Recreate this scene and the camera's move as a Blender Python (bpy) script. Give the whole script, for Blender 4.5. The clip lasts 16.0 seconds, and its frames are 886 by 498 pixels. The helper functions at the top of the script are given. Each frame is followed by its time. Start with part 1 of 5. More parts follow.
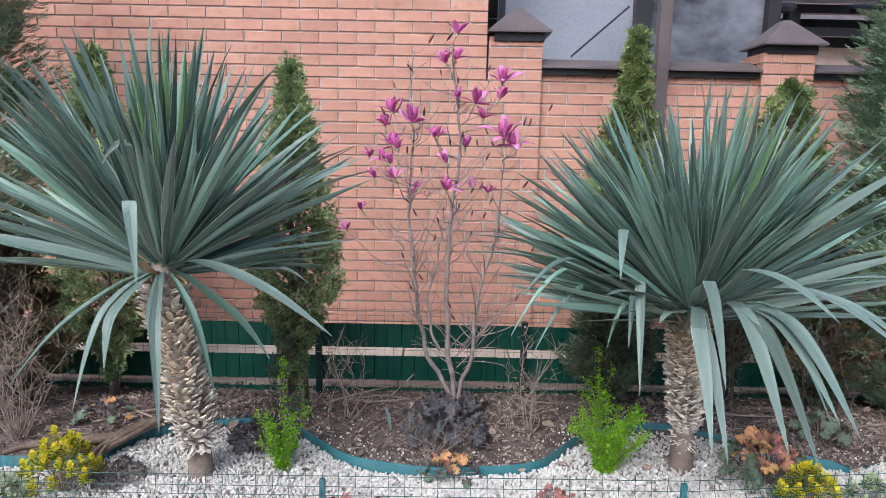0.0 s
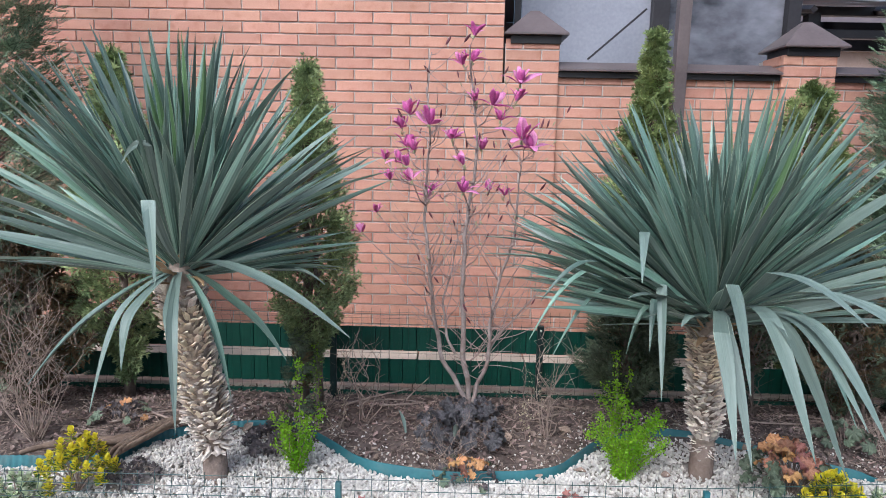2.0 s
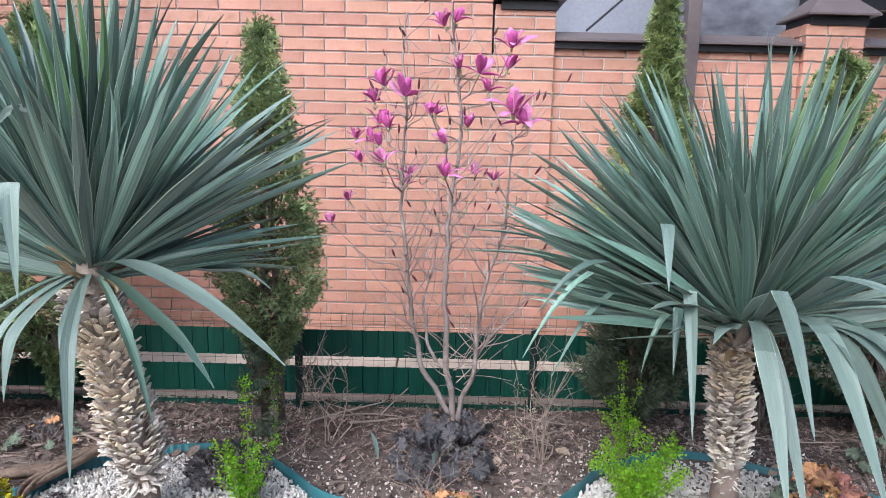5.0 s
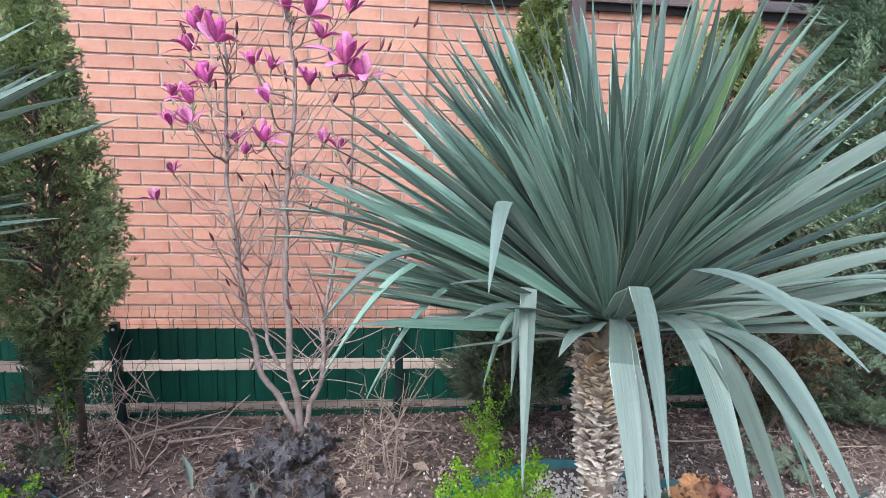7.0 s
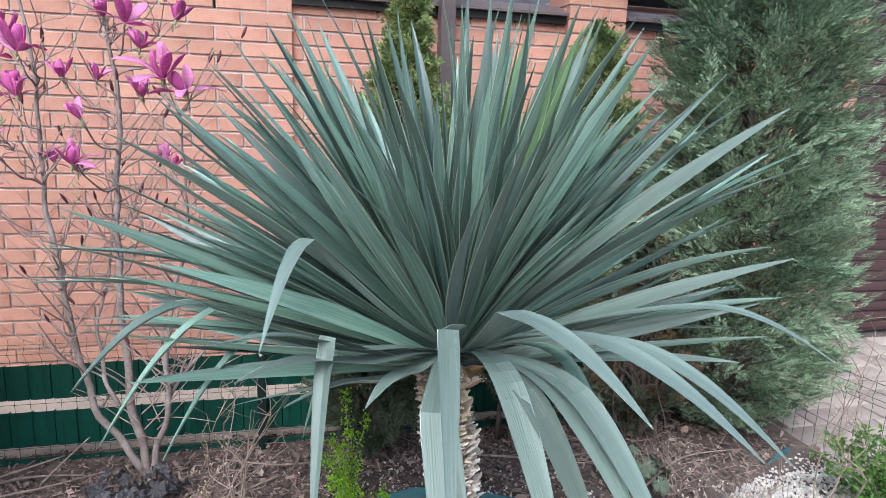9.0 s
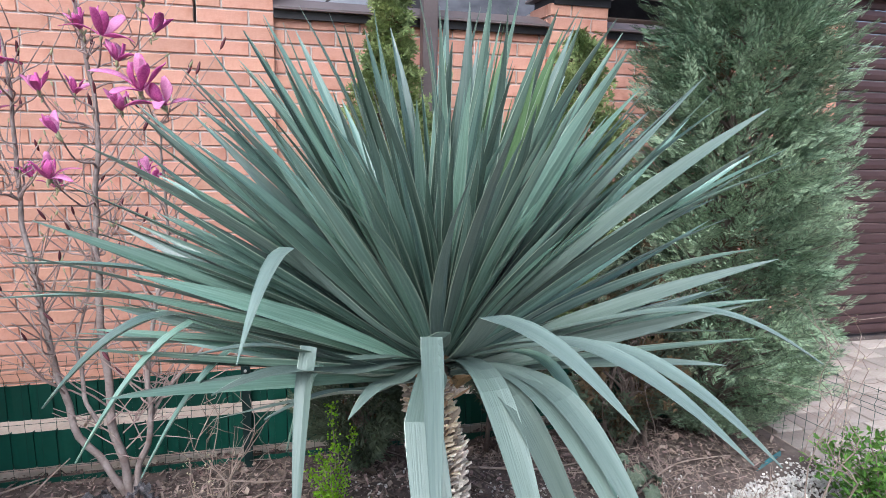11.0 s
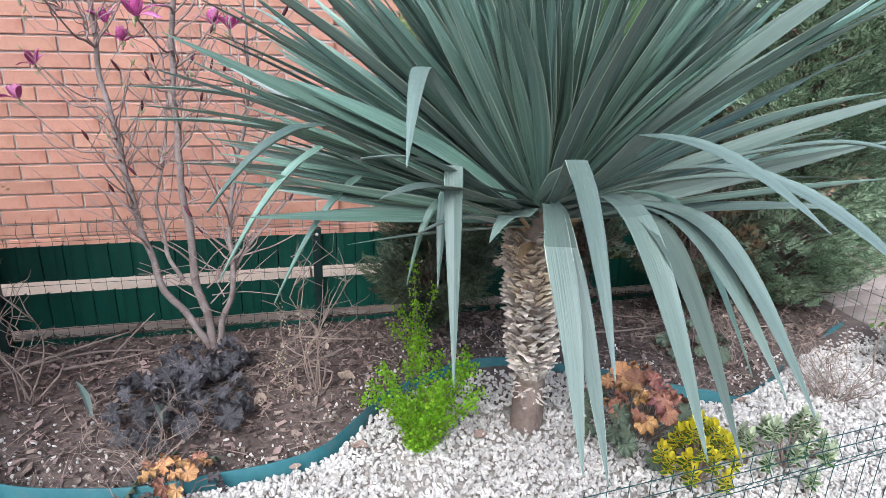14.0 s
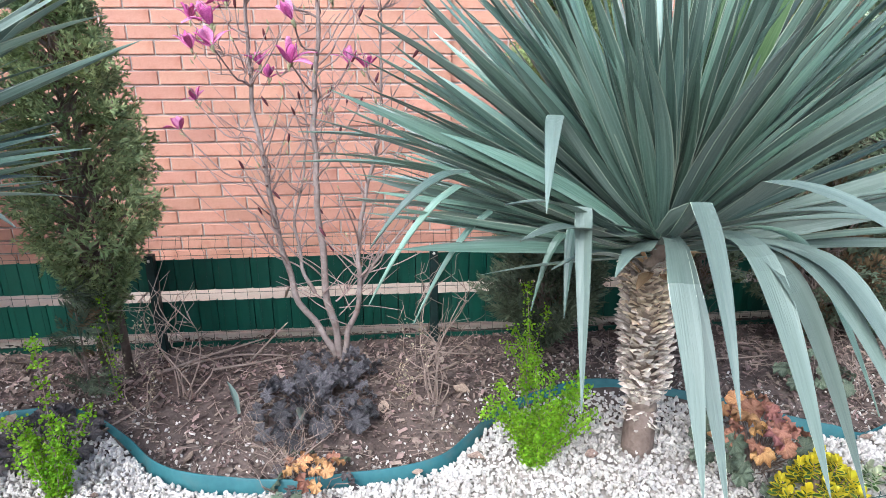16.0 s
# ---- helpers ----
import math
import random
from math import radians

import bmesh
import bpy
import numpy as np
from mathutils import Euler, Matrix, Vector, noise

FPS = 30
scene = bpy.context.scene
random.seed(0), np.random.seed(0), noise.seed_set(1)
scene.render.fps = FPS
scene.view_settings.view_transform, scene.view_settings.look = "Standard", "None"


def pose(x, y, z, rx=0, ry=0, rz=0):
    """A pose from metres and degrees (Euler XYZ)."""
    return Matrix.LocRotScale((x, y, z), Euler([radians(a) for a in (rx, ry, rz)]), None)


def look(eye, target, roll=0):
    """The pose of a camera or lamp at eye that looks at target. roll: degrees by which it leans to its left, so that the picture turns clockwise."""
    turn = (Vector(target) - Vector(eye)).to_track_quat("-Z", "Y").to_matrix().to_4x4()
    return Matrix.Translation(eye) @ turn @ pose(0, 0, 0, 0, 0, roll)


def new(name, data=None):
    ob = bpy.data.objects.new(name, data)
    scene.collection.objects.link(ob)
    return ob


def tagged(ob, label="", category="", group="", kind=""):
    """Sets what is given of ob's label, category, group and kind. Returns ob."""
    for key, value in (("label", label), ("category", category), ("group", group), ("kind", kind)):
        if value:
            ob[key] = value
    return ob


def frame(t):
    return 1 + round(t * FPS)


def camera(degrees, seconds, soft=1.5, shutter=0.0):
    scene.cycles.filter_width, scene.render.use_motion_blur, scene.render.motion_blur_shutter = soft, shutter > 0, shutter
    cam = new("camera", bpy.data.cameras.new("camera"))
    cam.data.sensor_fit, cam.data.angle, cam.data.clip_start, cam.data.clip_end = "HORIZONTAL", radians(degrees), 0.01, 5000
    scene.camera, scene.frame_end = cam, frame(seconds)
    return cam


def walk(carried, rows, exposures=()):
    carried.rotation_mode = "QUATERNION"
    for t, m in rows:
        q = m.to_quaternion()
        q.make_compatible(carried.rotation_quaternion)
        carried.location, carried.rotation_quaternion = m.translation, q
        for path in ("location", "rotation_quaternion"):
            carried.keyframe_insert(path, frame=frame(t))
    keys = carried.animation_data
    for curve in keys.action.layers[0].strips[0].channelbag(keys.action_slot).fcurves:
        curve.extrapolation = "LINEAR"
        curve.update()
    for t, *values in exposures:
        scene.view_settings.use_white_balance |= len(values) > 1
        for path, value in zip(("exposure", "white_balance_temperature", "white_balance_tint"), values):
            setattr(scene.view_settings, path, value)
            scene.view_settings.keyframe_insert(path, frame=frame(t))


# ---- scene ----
cam = camera(69.9, 16.0, soft=0.75)
PATH = [
    (0, (0.03, -0.077, 1.48), (0.031, 1.895, 1.148), 1.1),
    (0.5, (0.074, -0.065, 1.452), (0.049, 1.908, 1.128), 1.0),
    (1, (0.063, -0.076, 1.46), (0.028, 1.898, 1.14), 1.0),
    (1.5, (0.039, -0.077, 1.461), (-0.004, 1.898, 1.148), 1.0),
    (2, (0.008, -0.057, 1.465), (-0.029, 1.917, 1.147), 1.2),
    (2.5, (0.002, -0.053, 1.467), (-0.035, 1.921, 1.148), 1.2),
    (3, (-0.015, -0.03, 1.463), (-0.051, 1.943, 1.141), 1.3),
    (3.2, (-0.048, -0.012, 1.466), (-0.07, 1.96, 1.136), 1.4),
    (5.3, (0.075, 0.509, 1.405), (0.067, 2.478, 1.052), 1.3),
    (5.5, (0.085, 0.569, 1.401), (0.078, 2.538, 1.048), 1.3),
    (6, (0.096, 0.688, 1.397), (0.214, 2.651, 1.031), 1.9),
    (6.5, (0.293, 0.798, 1.368), (0.46, 2.754, 0.982), 2.1),
    (7, (0.4, 0.858, 1.362), (0.628, 2.8, 0.945), 2.1),
    (7.5, (0.464, 0.917, 1.353), (0.802, 2.84, 0.919), 2.1),
    (8, (0.525, 0.946, 1.39), (0.954, 2.849, 0.948), 2.3),
    (8.5, (0.62, 0.968, 1.419), (1.071, 2.867, 0.985), 2.3),
    (9, (0.669, 0.952, 1.435), (1.14, 2.851, 1.018), 2.1),
    (9.5, (0.695, 0.953, 1.433), (1.176, 2.852, 1.031), 1.7),
    (9.7, (0.706, 0.948, 1.43), (1.188, 2.849, 1.037), 1.5),
    (11.8, (0.667, 0.974, 1.384), (1.182, 2.871, 1.013), 1.3),
    (12, (0.663, 0.977, 1.368), (1.175, 2.872, 0.987), 1.4),
    (12.5, (0.639, 0.994, 1.319), (1.132, 2.872, 0.839), 1.6),
    (13, (0.595, 1.012, 1.281), (1.061, 2.867, 0.697), 1.7),
    (13.5, (0.509, 1.014, 1.264), (0.969, 2.851, 0.621), 1.7),
    (14, (0.441, 1.015, 1.253), (0.899, 2.843, 0.581), 1.7),
    (14.5, (0.41, 1.014, 1.256), (0.866, 2.833, 0.56), 1.8),
    (15, (0.384, 0.983, 1.26), (0.841, 2.801, 0.564), 1.9),
    (15.5, (0.366, 0.968, 1.28), (0.73, 2.807, 0.583), 1.3),
    (16, (0.348, 0.925, 1.34), (0.51, 2.81, 0.691), -0.0),
]


walk(cam, [(t, look(eye, target, roll)) for t, eye, target, roll in PATH],
     exposures=[(0.0, 0.54, 5480, 9), (3.0, 0.53, 5480, 9), (5.5, 0.88, 5450, 9), (7.5, 0.88, 5450, 9), (9.0, 0.76, 5450, 9), (12.0, 0.80, 5450, 9), (13.5, 0.76, 5450, 9), (15.0, 0.77, 5500, 9), (16.0, 1.05, 5480, 9)])

# ---- light: an overcast spring day ----
world = bpy.data.worlds.new("overcast_sky")
scene.world = world
world.use_nodes = True
wn, wl = world.node_tree.nodes, world.node_tree.links
sky = wn.new("ShaderNodeTexSky")
sky.sky_type, sky.sun_disc = "NISHITA", False
sky.sun_elevation, sky.sun_rotation = radians(48), radians(205)
sky.air_density, sky.dust_density, sky.ozone_density = 1.0, 6.0, 1.0
wl.new(sky.outputs[0], wn["Background"].inputs[0])
wn["Background"].inputs[1].default_value = 0.13
sun = new("sun", bpy.data.lights.new("sun", "SUN"))
sun.data.energy, sun.data.angle, sun.data.color = 1.25, radians(40), (1.0, 0.985, 0.96)
sun.matrix_world = look((-2.0, -4.3, 5.3), (0, 0, 0))


# ---- materials ----
def pm(name, c1, c2, scale=6.0, rough=0.7, bump=0.2, bscale=40.0, metal=0.0, vary="", amount=0.3, spec=0.4, stretch=(1, 1, 1), trans=0.0, stain=None, along=False):
    """A procedural material: two colours mixed by broad and fine noise, value varied piece by piece, fine relief."""
    m = bpy.data.materials.new(name)
    m.use_nodes = True
    n, l = m.node_tree.nodes, m.node_tree.links
    p = n["Principled BSDF"]
    p.inputs["Roughness"].default_value, p.inputs["Metallic"].default_value = rough, metal
    p.inputs["Specular IOR Level"].default_value = spec
    tc, mp = n.new("ShaderNodeTexCoord"), n.new("ShaderNodeMapping")
    mp.inputs["Scale"].default_value = stretch
    l.new(tc.outputs["UV" if along else "Object"], mp.inputs[0])
    broad, fine = n.new("ShaderNodeTexNoise"), n.new("ShaderNodeTexNoise")
    broad.inputs["Scale"].default_value, fine.inputs["Scale"].default_value = scale, bscale
    broad.inputs["Detail"].default_value, fine.inputs["Detail"].default_value = 5, 4
    l.new(mp.outputs[0], broad.inputs["Vector"]), l.new(mp.outputs[0], fine.inputs["Vector"])
    add = n.new("ShaderNodeMath")
    add.operation = "MULTIPLY_ADD"
    add.inputs[1].default_value = 0.45
    l.new(fine.outputs[0], add.inputs[0]), l.new(broad.outputs[0], add.inputs[2])
    ramp = n.new("ShaderNodeMapRange")
    ramp.inputs[1].default_value, ramp.inputs[2].default_value = 0.5, 0.95
    l.new(add.outputs[0], ramp.inputs[0])
    mix = n.new("ShaderNodeMix")
    mix.data_type = "RGBA"
    mix.inputs[6].default_value, mix.inputs[7].default_value = (*c1, 1), (*c2, 1)
    l.new(ramp.outputs[0], mix.inputs[0])
    colour = mix.outputs[2]
    if stain:
        sn, sr, sm = n.new("ShaderNodeTexNoise"), n.new("ShaderNodeMapRange"), n.new("ShaderNodeMix")
        sn.inputs["Scale"].default_value, sn.inputs["Detail"].default_value = stain[1], 6
        sr.inputs[1].default_value, sr.inputs[2].default_value, sr.inputs[4].default_value = 0.52, 0.7, stain[2]
        sm.data_type = "RGBA"
        sm.inputs[7].default_value = (*stain[0], 1)
        l.new(tc.outputs["Object"], sn.inputs["Vector"]), l.new(sn.outputs[0], sr.inputs[0])
        l.new(sr.outputs[0], sm.inputs[0]), l.new(colour, sm.inputs[6])
        colour = sm.outputs[2]
    if vary:
        src = n.new("ShaderNodeObjectInfo").outputs["Random"] if vary == "object" else n.new("ShaderNodeNewGeometry").outputs["Random Per Island"]
        mr, hs, hr = n.new("ShaderNodeMapRange"), n.new("ShaderNodeHueSaturation"), n.new("ShaderNodeMapRange")
        mr.inputs[3].default_value, mr.inputs[4].default_value = 1 - amount, 1 + amount
        hr.inputs[3].default_value, hr.inputs[4].default_value = 0.5 - 0.035 * amount, 0.5 + 0.035 * amount
        wob = n.new("ShaderNodeMath")
        wob.operation, wob.inputs[1].default_value = "MULTIPLY", 7.31
        fr = n.new("ShaderNodeMath")
        fr.operation = "FRACT"
        l.new(src, mr.inputs[0]), l.new(src, wob.inputs[0]), l.new(wob.outputs[0], fr.inputs[0]), l.new(fr.outputs[0], hr.inputs[0])
        l.new(mr.outputs[0], hs.inputs["Value"]), l.new(hr.outputs[0], hs.inputs["Hue"]), l.new(colour, hs.inputs["Color"])
        colour = hs.outputs[0]
    l.new(colour, p.inputs["Base Color"])
    if bump:
        b = n.new("ShaderNodeBump")
        b.inputs["Strength"].default_value, b.inputs["Distance"].default_value = bump, 0.01
        l.new(fine.outputs[0], b.inputs["Height"]), l.new(b.outputs[0], p.inputs["Normal"])
    if trans:
        t, ms = n.new("ShaderNodeBsdfTranslucent"), n.new("ShaderNodeMixShader")
        ms.inputs[0].default_value = trans
        l.new(colour, t.inputs[0]), l.new(p.outputs[0], ms.inputs[1]), l.new(t.outputs[0], ms.inputs[2])
        l.new(ms.outputs[0], n["Material Output"].inputs[0])
    return m


M_BRICK = pm("brick_clay", (0.495, 0.252, 0.177), (0.605, 0.332, 0.244), 5, 0.85, 0.16, 90, vary="object", amount=0.12, stretch=(0.9, 1, 1.4), stain=((0.41, 0.175, 0.11), 14, 0.6))
M_BRICK_J = pm("brick_clay_field", (0.495, 0.252, 0.177), (0.605, 0.332, 0.244), 5, 0.85, 0.16, 90, vary="island", amount=0.12, stretch=(0.9, 1, 1.4), stain=((0.41, 0.175, 0.11), 14, 0.6))
M_MORTAR = pm("mortar", (0.44, 0.39, 0.355), (0.56, 0.51, 0.47), 12, 0.95, 0.4, 120)
M_SOIL = pm("soil", (0.078, 0.057, 0.048), (0.19, 0.146, 0.124), 5, 0.95, 0.9, 45)
M_MULCH = pm("mulch_bits", (0.115, 0.080, 0.066), (0.285, 0.218, 0.184), 9, 0.9, 0.3, 60, vary="island", amount=0.7)
M_GRAVEL_BED = pm("gravel_bed", (0.27, 0.235, 0.205), (0.48, 0.44, 0.40), 30, 0.95, 0.8, 80)
M_STONE = pm("white_marble_chips", (0.48, 0.447, 0.40), (0.70, 0.666, 0.615), 12, 0.8, 0.2, 80, vary="island", amount=0.16)
M_EDGE = pm("edging_plastic", (0.026, 0.118, 0.136), (0.05, 0.174, 0.19), 5, 0.55, 0.1, 60, stain=((0.12, 0.13, 0.11), 9, 0.5))
M_STRIP = pm("green_pvc_strip", (0.0038, 0.047, 0.031), (0.0066, 0.067, 0.045), 3, 0.45, 0.05, 30)
M_POST = pm("dark_green_post", (0.003, 0.014, 0.013), (0.007, 0.024, 0.022), 20, 0.5, 0.0, 60)
M_WIRE = pm("green_coated_wire", (0.006, 0.035, 0.026), (0.012, 0.055, 0.04), 20, 0.4, 0.0, 60)
M_WIRE_F = pm("pale_green_coated_wire", (0.012, 0.048, 0.047), (0.023, 0.075, 0.070), 20, 0.45, 0.0, 60)
M_METAL = pm("brown_painted_metal", (0.10, 0.078, 0.076), (0.145, 0.115, 0.112), 4, 0.45, 0.05, 40)
M_CONCRETE = pm("pale_concrete", (0.42, 0.365, 0.295), (0.60, 0.53, 0.44), 3, 0.9, 0.4, 70)
M_PALE_BRICK = pm("pale_far_brick", (0.50, 0.36, 0.29), (0.62, 0.48, 0.40), 3, 0.9, 0.2, 40, stain=((0.40, 0.27, 0.21), 5, 0.5))
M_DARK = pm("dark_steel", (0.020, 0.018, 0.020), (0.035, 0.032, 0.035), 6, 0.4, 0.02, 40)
# right canopy sheet: blotchy reflections painted in as broad noise
M_POLY_D = pm("dark_polycarbonate_with_reflections", (0.045, 0.046, 0.055), (0.24, 0.245, 0.28), 0.9, 0.25, 0.0, 6, stretch=(1.3, 1, 2.2))
# left canopy sheet: light from behind is put in as a paler grey
M_POLY = pm("grey_polycarbonate", (0.25, 0.26, 0.30), (0.36, 0.37, 0.42), 1.2, 0.3, 0.0, 40)
M_LEAF_Y = pm("yucca_leaf", (0.070, 0.142, 0.104), (0.250, 0.360, 0.290), 26, 0.36, 0.25, 330, vary="object", amount=0.52, spec=0.9, stretch=(1, 0.02, 1), trans=0.03, along=True)
M_LEAF_G = pm("fresh_yucca_leaf", (0.085, 0.165, 0.068), (0.18, 0.295, 0.125), 28, 0.38, 0.25, 330, vary="object", amount=0.2, spec=0.6, stretch=(1, 0.02, 1), trans=0.08, along=True)
M_LEAF_E = pm("yucca_leaf_margin", (0.36, 0.45, 0.35), (0.52, 0.58, 0.47), 4, 0.5, 0.0, 90)
M_LEAF_T = pm("yucca_leaf_tip", (0.16, 0.10, 0.06), (0.26, 0.18, 0.11), 9, 0.7, 0.0, 90)
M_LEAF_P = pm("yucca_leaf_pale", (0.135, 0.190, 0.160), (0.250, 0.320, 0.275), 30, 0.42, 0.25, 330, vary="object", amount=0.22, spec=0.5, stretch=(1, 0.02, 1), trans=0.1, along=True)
M_SCALE = pm("dry_leaf_base", (0.52, 0.445, 0.375), (0.84, 0.765, 0.68), 30, 0.9, 0.5, 150, vary="object", amount=0.4, spec=0.1)
M_SCALE_J = pm("dry_leaf_base_field", (0.52, 0.445, 0.375), (0.84, 0.765, 0.68), 30, 0.9, 0.5, 150, vary="island", amount=0.4, spec=0.1)
M_SCALE_T = pm("tan_dry_leaf_base", (0.56, 0.455, 0.33), (0.86, 0.75, 0.59), 30, 0.9, 0.5, 150, vary="object", amount=0.35, spec=0.1)
M_HUSK = pm("tan_dry_husk", (0.30, 0.19, 0.10), (0.50, 0.35, 0.21), 20, 0.9, 0.4, 120, vary="object", amount=0.3, spec=0.15)
M_STUB = pm("bare_trunk_foot", (0.17, 0.125, 0.10), (0.30, 0.235, 0.195), 9, 0.9, 0.6, 70)
M_TRUNK = pm("yucca_bark", (0.25, 0.195, 0.155), (0.42, 0.345, 0.28), 14, 0.95, 0.8, 60)
M_THUJA = pm("thuja_foliage", (0.135, 0.200, 0.072), (0.37, 0.43, 0.17), 6, 0.75, 0.0, 60, vary="island", amount=0.35, trans=0.12)
M_THUJA_B = pm("dark_thuja_foliage", (0.155, 0.225, 0.10), (0.39, 0.46, 0.205), 6, 0.75, 0.0, 60, vary="island", amount=0.45, trans=0.1)
# dull old foliage, with the deep shade below taller crowns darkened into it
M_OLD_SHADE = pm("old_foliage_with_shade", (0.062, 0.084, 0.052), (0.135, 0.165, 0.10), 6, 0.8, 0.0, 60, vary="island", amount=0.4, trans=0.1)
M_THUJA_I = pm("thuja_inner", (0.085, 0.060, 0.030), (0.15, 0.10, 0.05), 5, 0.9, 0.0, 60, vary="island", amount=0.4)
M_CYP = pm("cypress_foliage", (0.080, 0.146, 0.084), (0.385, 0.49, 0.315), 2.0, 0.75, 0.0, 60, vary="island", amount=0.5, trans=0.08)
M_BARK = pm("brown_bark", (0.115, 0.086, 0.070), (0.225, 0.175, 0.146), 18, 0.9, 0.5, 90)
M_MAGBARK = pm("magnolia_bark", (0.22, 0.175, 0.158), (0.40, 0.335, 0.31), 14, 0.8, 0.35, 80, stain=((0.18, 0.12, 0.10), 22, 0.6))
M_PETAL_I = pm("magnolia_petal_inside", (0.66, 0.20, 0.44), (0.84, 0.40, 0.60), 20, 0.5, 0.1, 70, vary="island", amount=0.1, trans=0.25)
M_PETAL = pm("magnolia_petal", (0.54, 0.055, 0.31), (0.80, 0.24, 0.52), 20, 0.5, 0.1, 70, vary="island", amount=0.18, trans=0.25)
M_PETAL_D = pm("dark_magnolia_bud", (0.07, 0.018, 0.026), (0.15, 0.04, 0.055), 20, 0.5, 0.1, 70, vary="object", amount=0.3)
M_MAGTWIG = pm("magnolia_twig", (0.24, 0.165, 0.145), (0.42, 0.325, 0.295), 20, 0.8, 0.2, 90)
M_BUD = pm("felted_bud", (0.30, 0.30, 0.16), (0.45, 0.44, 0.27), 30, 0.8, 0.2, 100)
M_TWIG = pm("dry_twig", (0.20, 0.15, 0.118), (0.38, 0.30, 0.25), 20, 0.9, 0.3, 90)
M_PAVE = pm("paving_stone", (0.30, 0.25, 0.21), (0.46, 0.40, 0.35), 4, 0.85, 0.3, 60, vary="object", amount=0.2)
M_ROLLER = pm("brown_roller_slats", (0.055, 0.030, 0.030), (0.075, 0.043, 0.042), 4, 0.4, 0.03, 40)


# ---- building tools ----
def mesh_data(name, verts, faces, material, smooth=False):
    me = bpy.data.meshes.new(name)
    me.from_pydata([tuple(v) for v in verts], [], [tuple(f) for f in faces])
    me.materials.append(material)
    if smooth:
        me.polygons.foreach_set("use_smooth", [True] * len(me.polygons))
    me.update()
    return me


def thing(name, at=(0, 0, 0), label="", category="", group="", kind=""):
    ob = new(name)
    ob.empty_display_size = 0.05
    ob.location = at
    return tagged(ob, label, category, group, kind)


def put(name, me, parent=None, m=None, label="", kind=""):
    """One mesh object; m is its pose in the world, where its thing stands unturned at parent.location."""
    ob = new(name, me)
    if m is not None:
        ob.matrix_basis = m
    if parent is not None:
        ob.parent = parent
        base = Vector(parent.location)
        if parent.parent is not None:
            base += Vector(parent.parent.location)
        ob.location = Vector(ob.location) - base
    return tagged(ob, label, kind=kind)


def part(name, bm, material, parent, label="", smooth=False):
    me = bpy.data.meshes.new(name)
    bm.to_mesh(me)
    bm.free()
    me.materials.append(material)
    if smooth:
        me.polygons.foreach_set("use_smooth", [True] * len(me.polygons))
    return put(name, me, parent, None, label)


def box_bm(x0, x1, y0, y1, z0, z1, bevel=0.0):
    bm = bmesh.new()
    bmesh.ops.create_cube(bm, size=1)
    bmesh.ops.transform(bm, matrix=Matrix.LocRotScale(((x0 + x1) / 2, (y0 + y1) / 2, (z0 + z1) / 2), None, (x1 - x0, y1 - y0, z1 - z0)), verts=bm.verts)
    if bevel:
        bmesh.ops.bevel(bm, geom=list(bm.edges), offset=bevel, segments=2, affect="EDGES", profile=0.6)
    return bm


def tube(points, radii, sides=6, squash=1.0):
    """Vertices and faces of a tapering round tube along points."""
    pts = [Vector(p) for p in points]
    verts, faces = [], []
    side = None
    for i, p in enumerate(pts):
        d = (pts[min(i + 1, len(pts) - 1)] - pts[max(i - 1, 0)]).normalized()
        if side is None:
            side = d.cross(Vector((0.3, 0.9, 0.2))).normalized()
        side = (side - d * side.dot(d)).normalized()
        up = d.cross(side)
        for k in range(sides):
            a = 2 * math.pi * k / sides
            verts.append(p + (side * math.cos(a) + up * math.sin(a) * squash) * radii[i])
        if i:
            for k in range(sides):
                a, b = (i - 1) * sides + k, (i - 1) * sides + (k + 1) % sides
                faces.append((a, b, b + sides, a + sides))
    faces.append(tuple(range(sides))[::-1])
    faces.append(tuple(len(verts) - sides + k for k in range(sides)))
    return verts, faces


def join(pieces):
    verts, faces = [], []
    for v, f in pieces:
        o = len(verts)
        verts += v
        faces += [tuple(i + o for i in q) for q in f]
    return verts, faces


def strew(template, mats):
    """Copies of a template (vertices, faces) by a list of matrices, as one vertex and face list."""
    tv = np.array([(*v, 1.0) for v in template[0]])
    n = len(tv)
    verts, faces = [], []
    for i, m in enumerate(mats):
        verts.append((tv @ np.array(m).T)[:, :3])
        faces += [tuple(k + i * n for k in f) for f in template[1]]
    return np.concatenate(verts).tolist(), faces


def smoothstep(a, b, x):
    t = min(1, max(0, (x - a) / (b - a)))
    return t * t * (3 - 2 * t)


def ground_z(x, y):
    """The bed falls a little towards the fence, and is uneven."""
    return 0.045 * smoothstep(2.6, 3.1, y) - 0.035 - 0.085 * smoothstep(3.28, 3.60, y) + 0.012 * noise.noise((x * 2.1, y * 2.1, 0.3)) + 0.006 * noise.noise((x * 9, y * 9, 1.7))


def aim(p, d, roll=0.0, size=1.0):
    """A pose at p whose local +Y runs along d."""
    d = Vector(d).normalized()
    q = d.to_track_quat("Y", "Z").to_matrix().to_4x4()
    return Matrix.Translation(p) @ q @ Matrix.Rotation(roll, 4, "Y") @ Matrix.Scale(size, 4)


rng = random.Random(7)

# ---- setting: ground ----
WALL = 4.5
COURSE, BRICK = 0.0766, 0.26


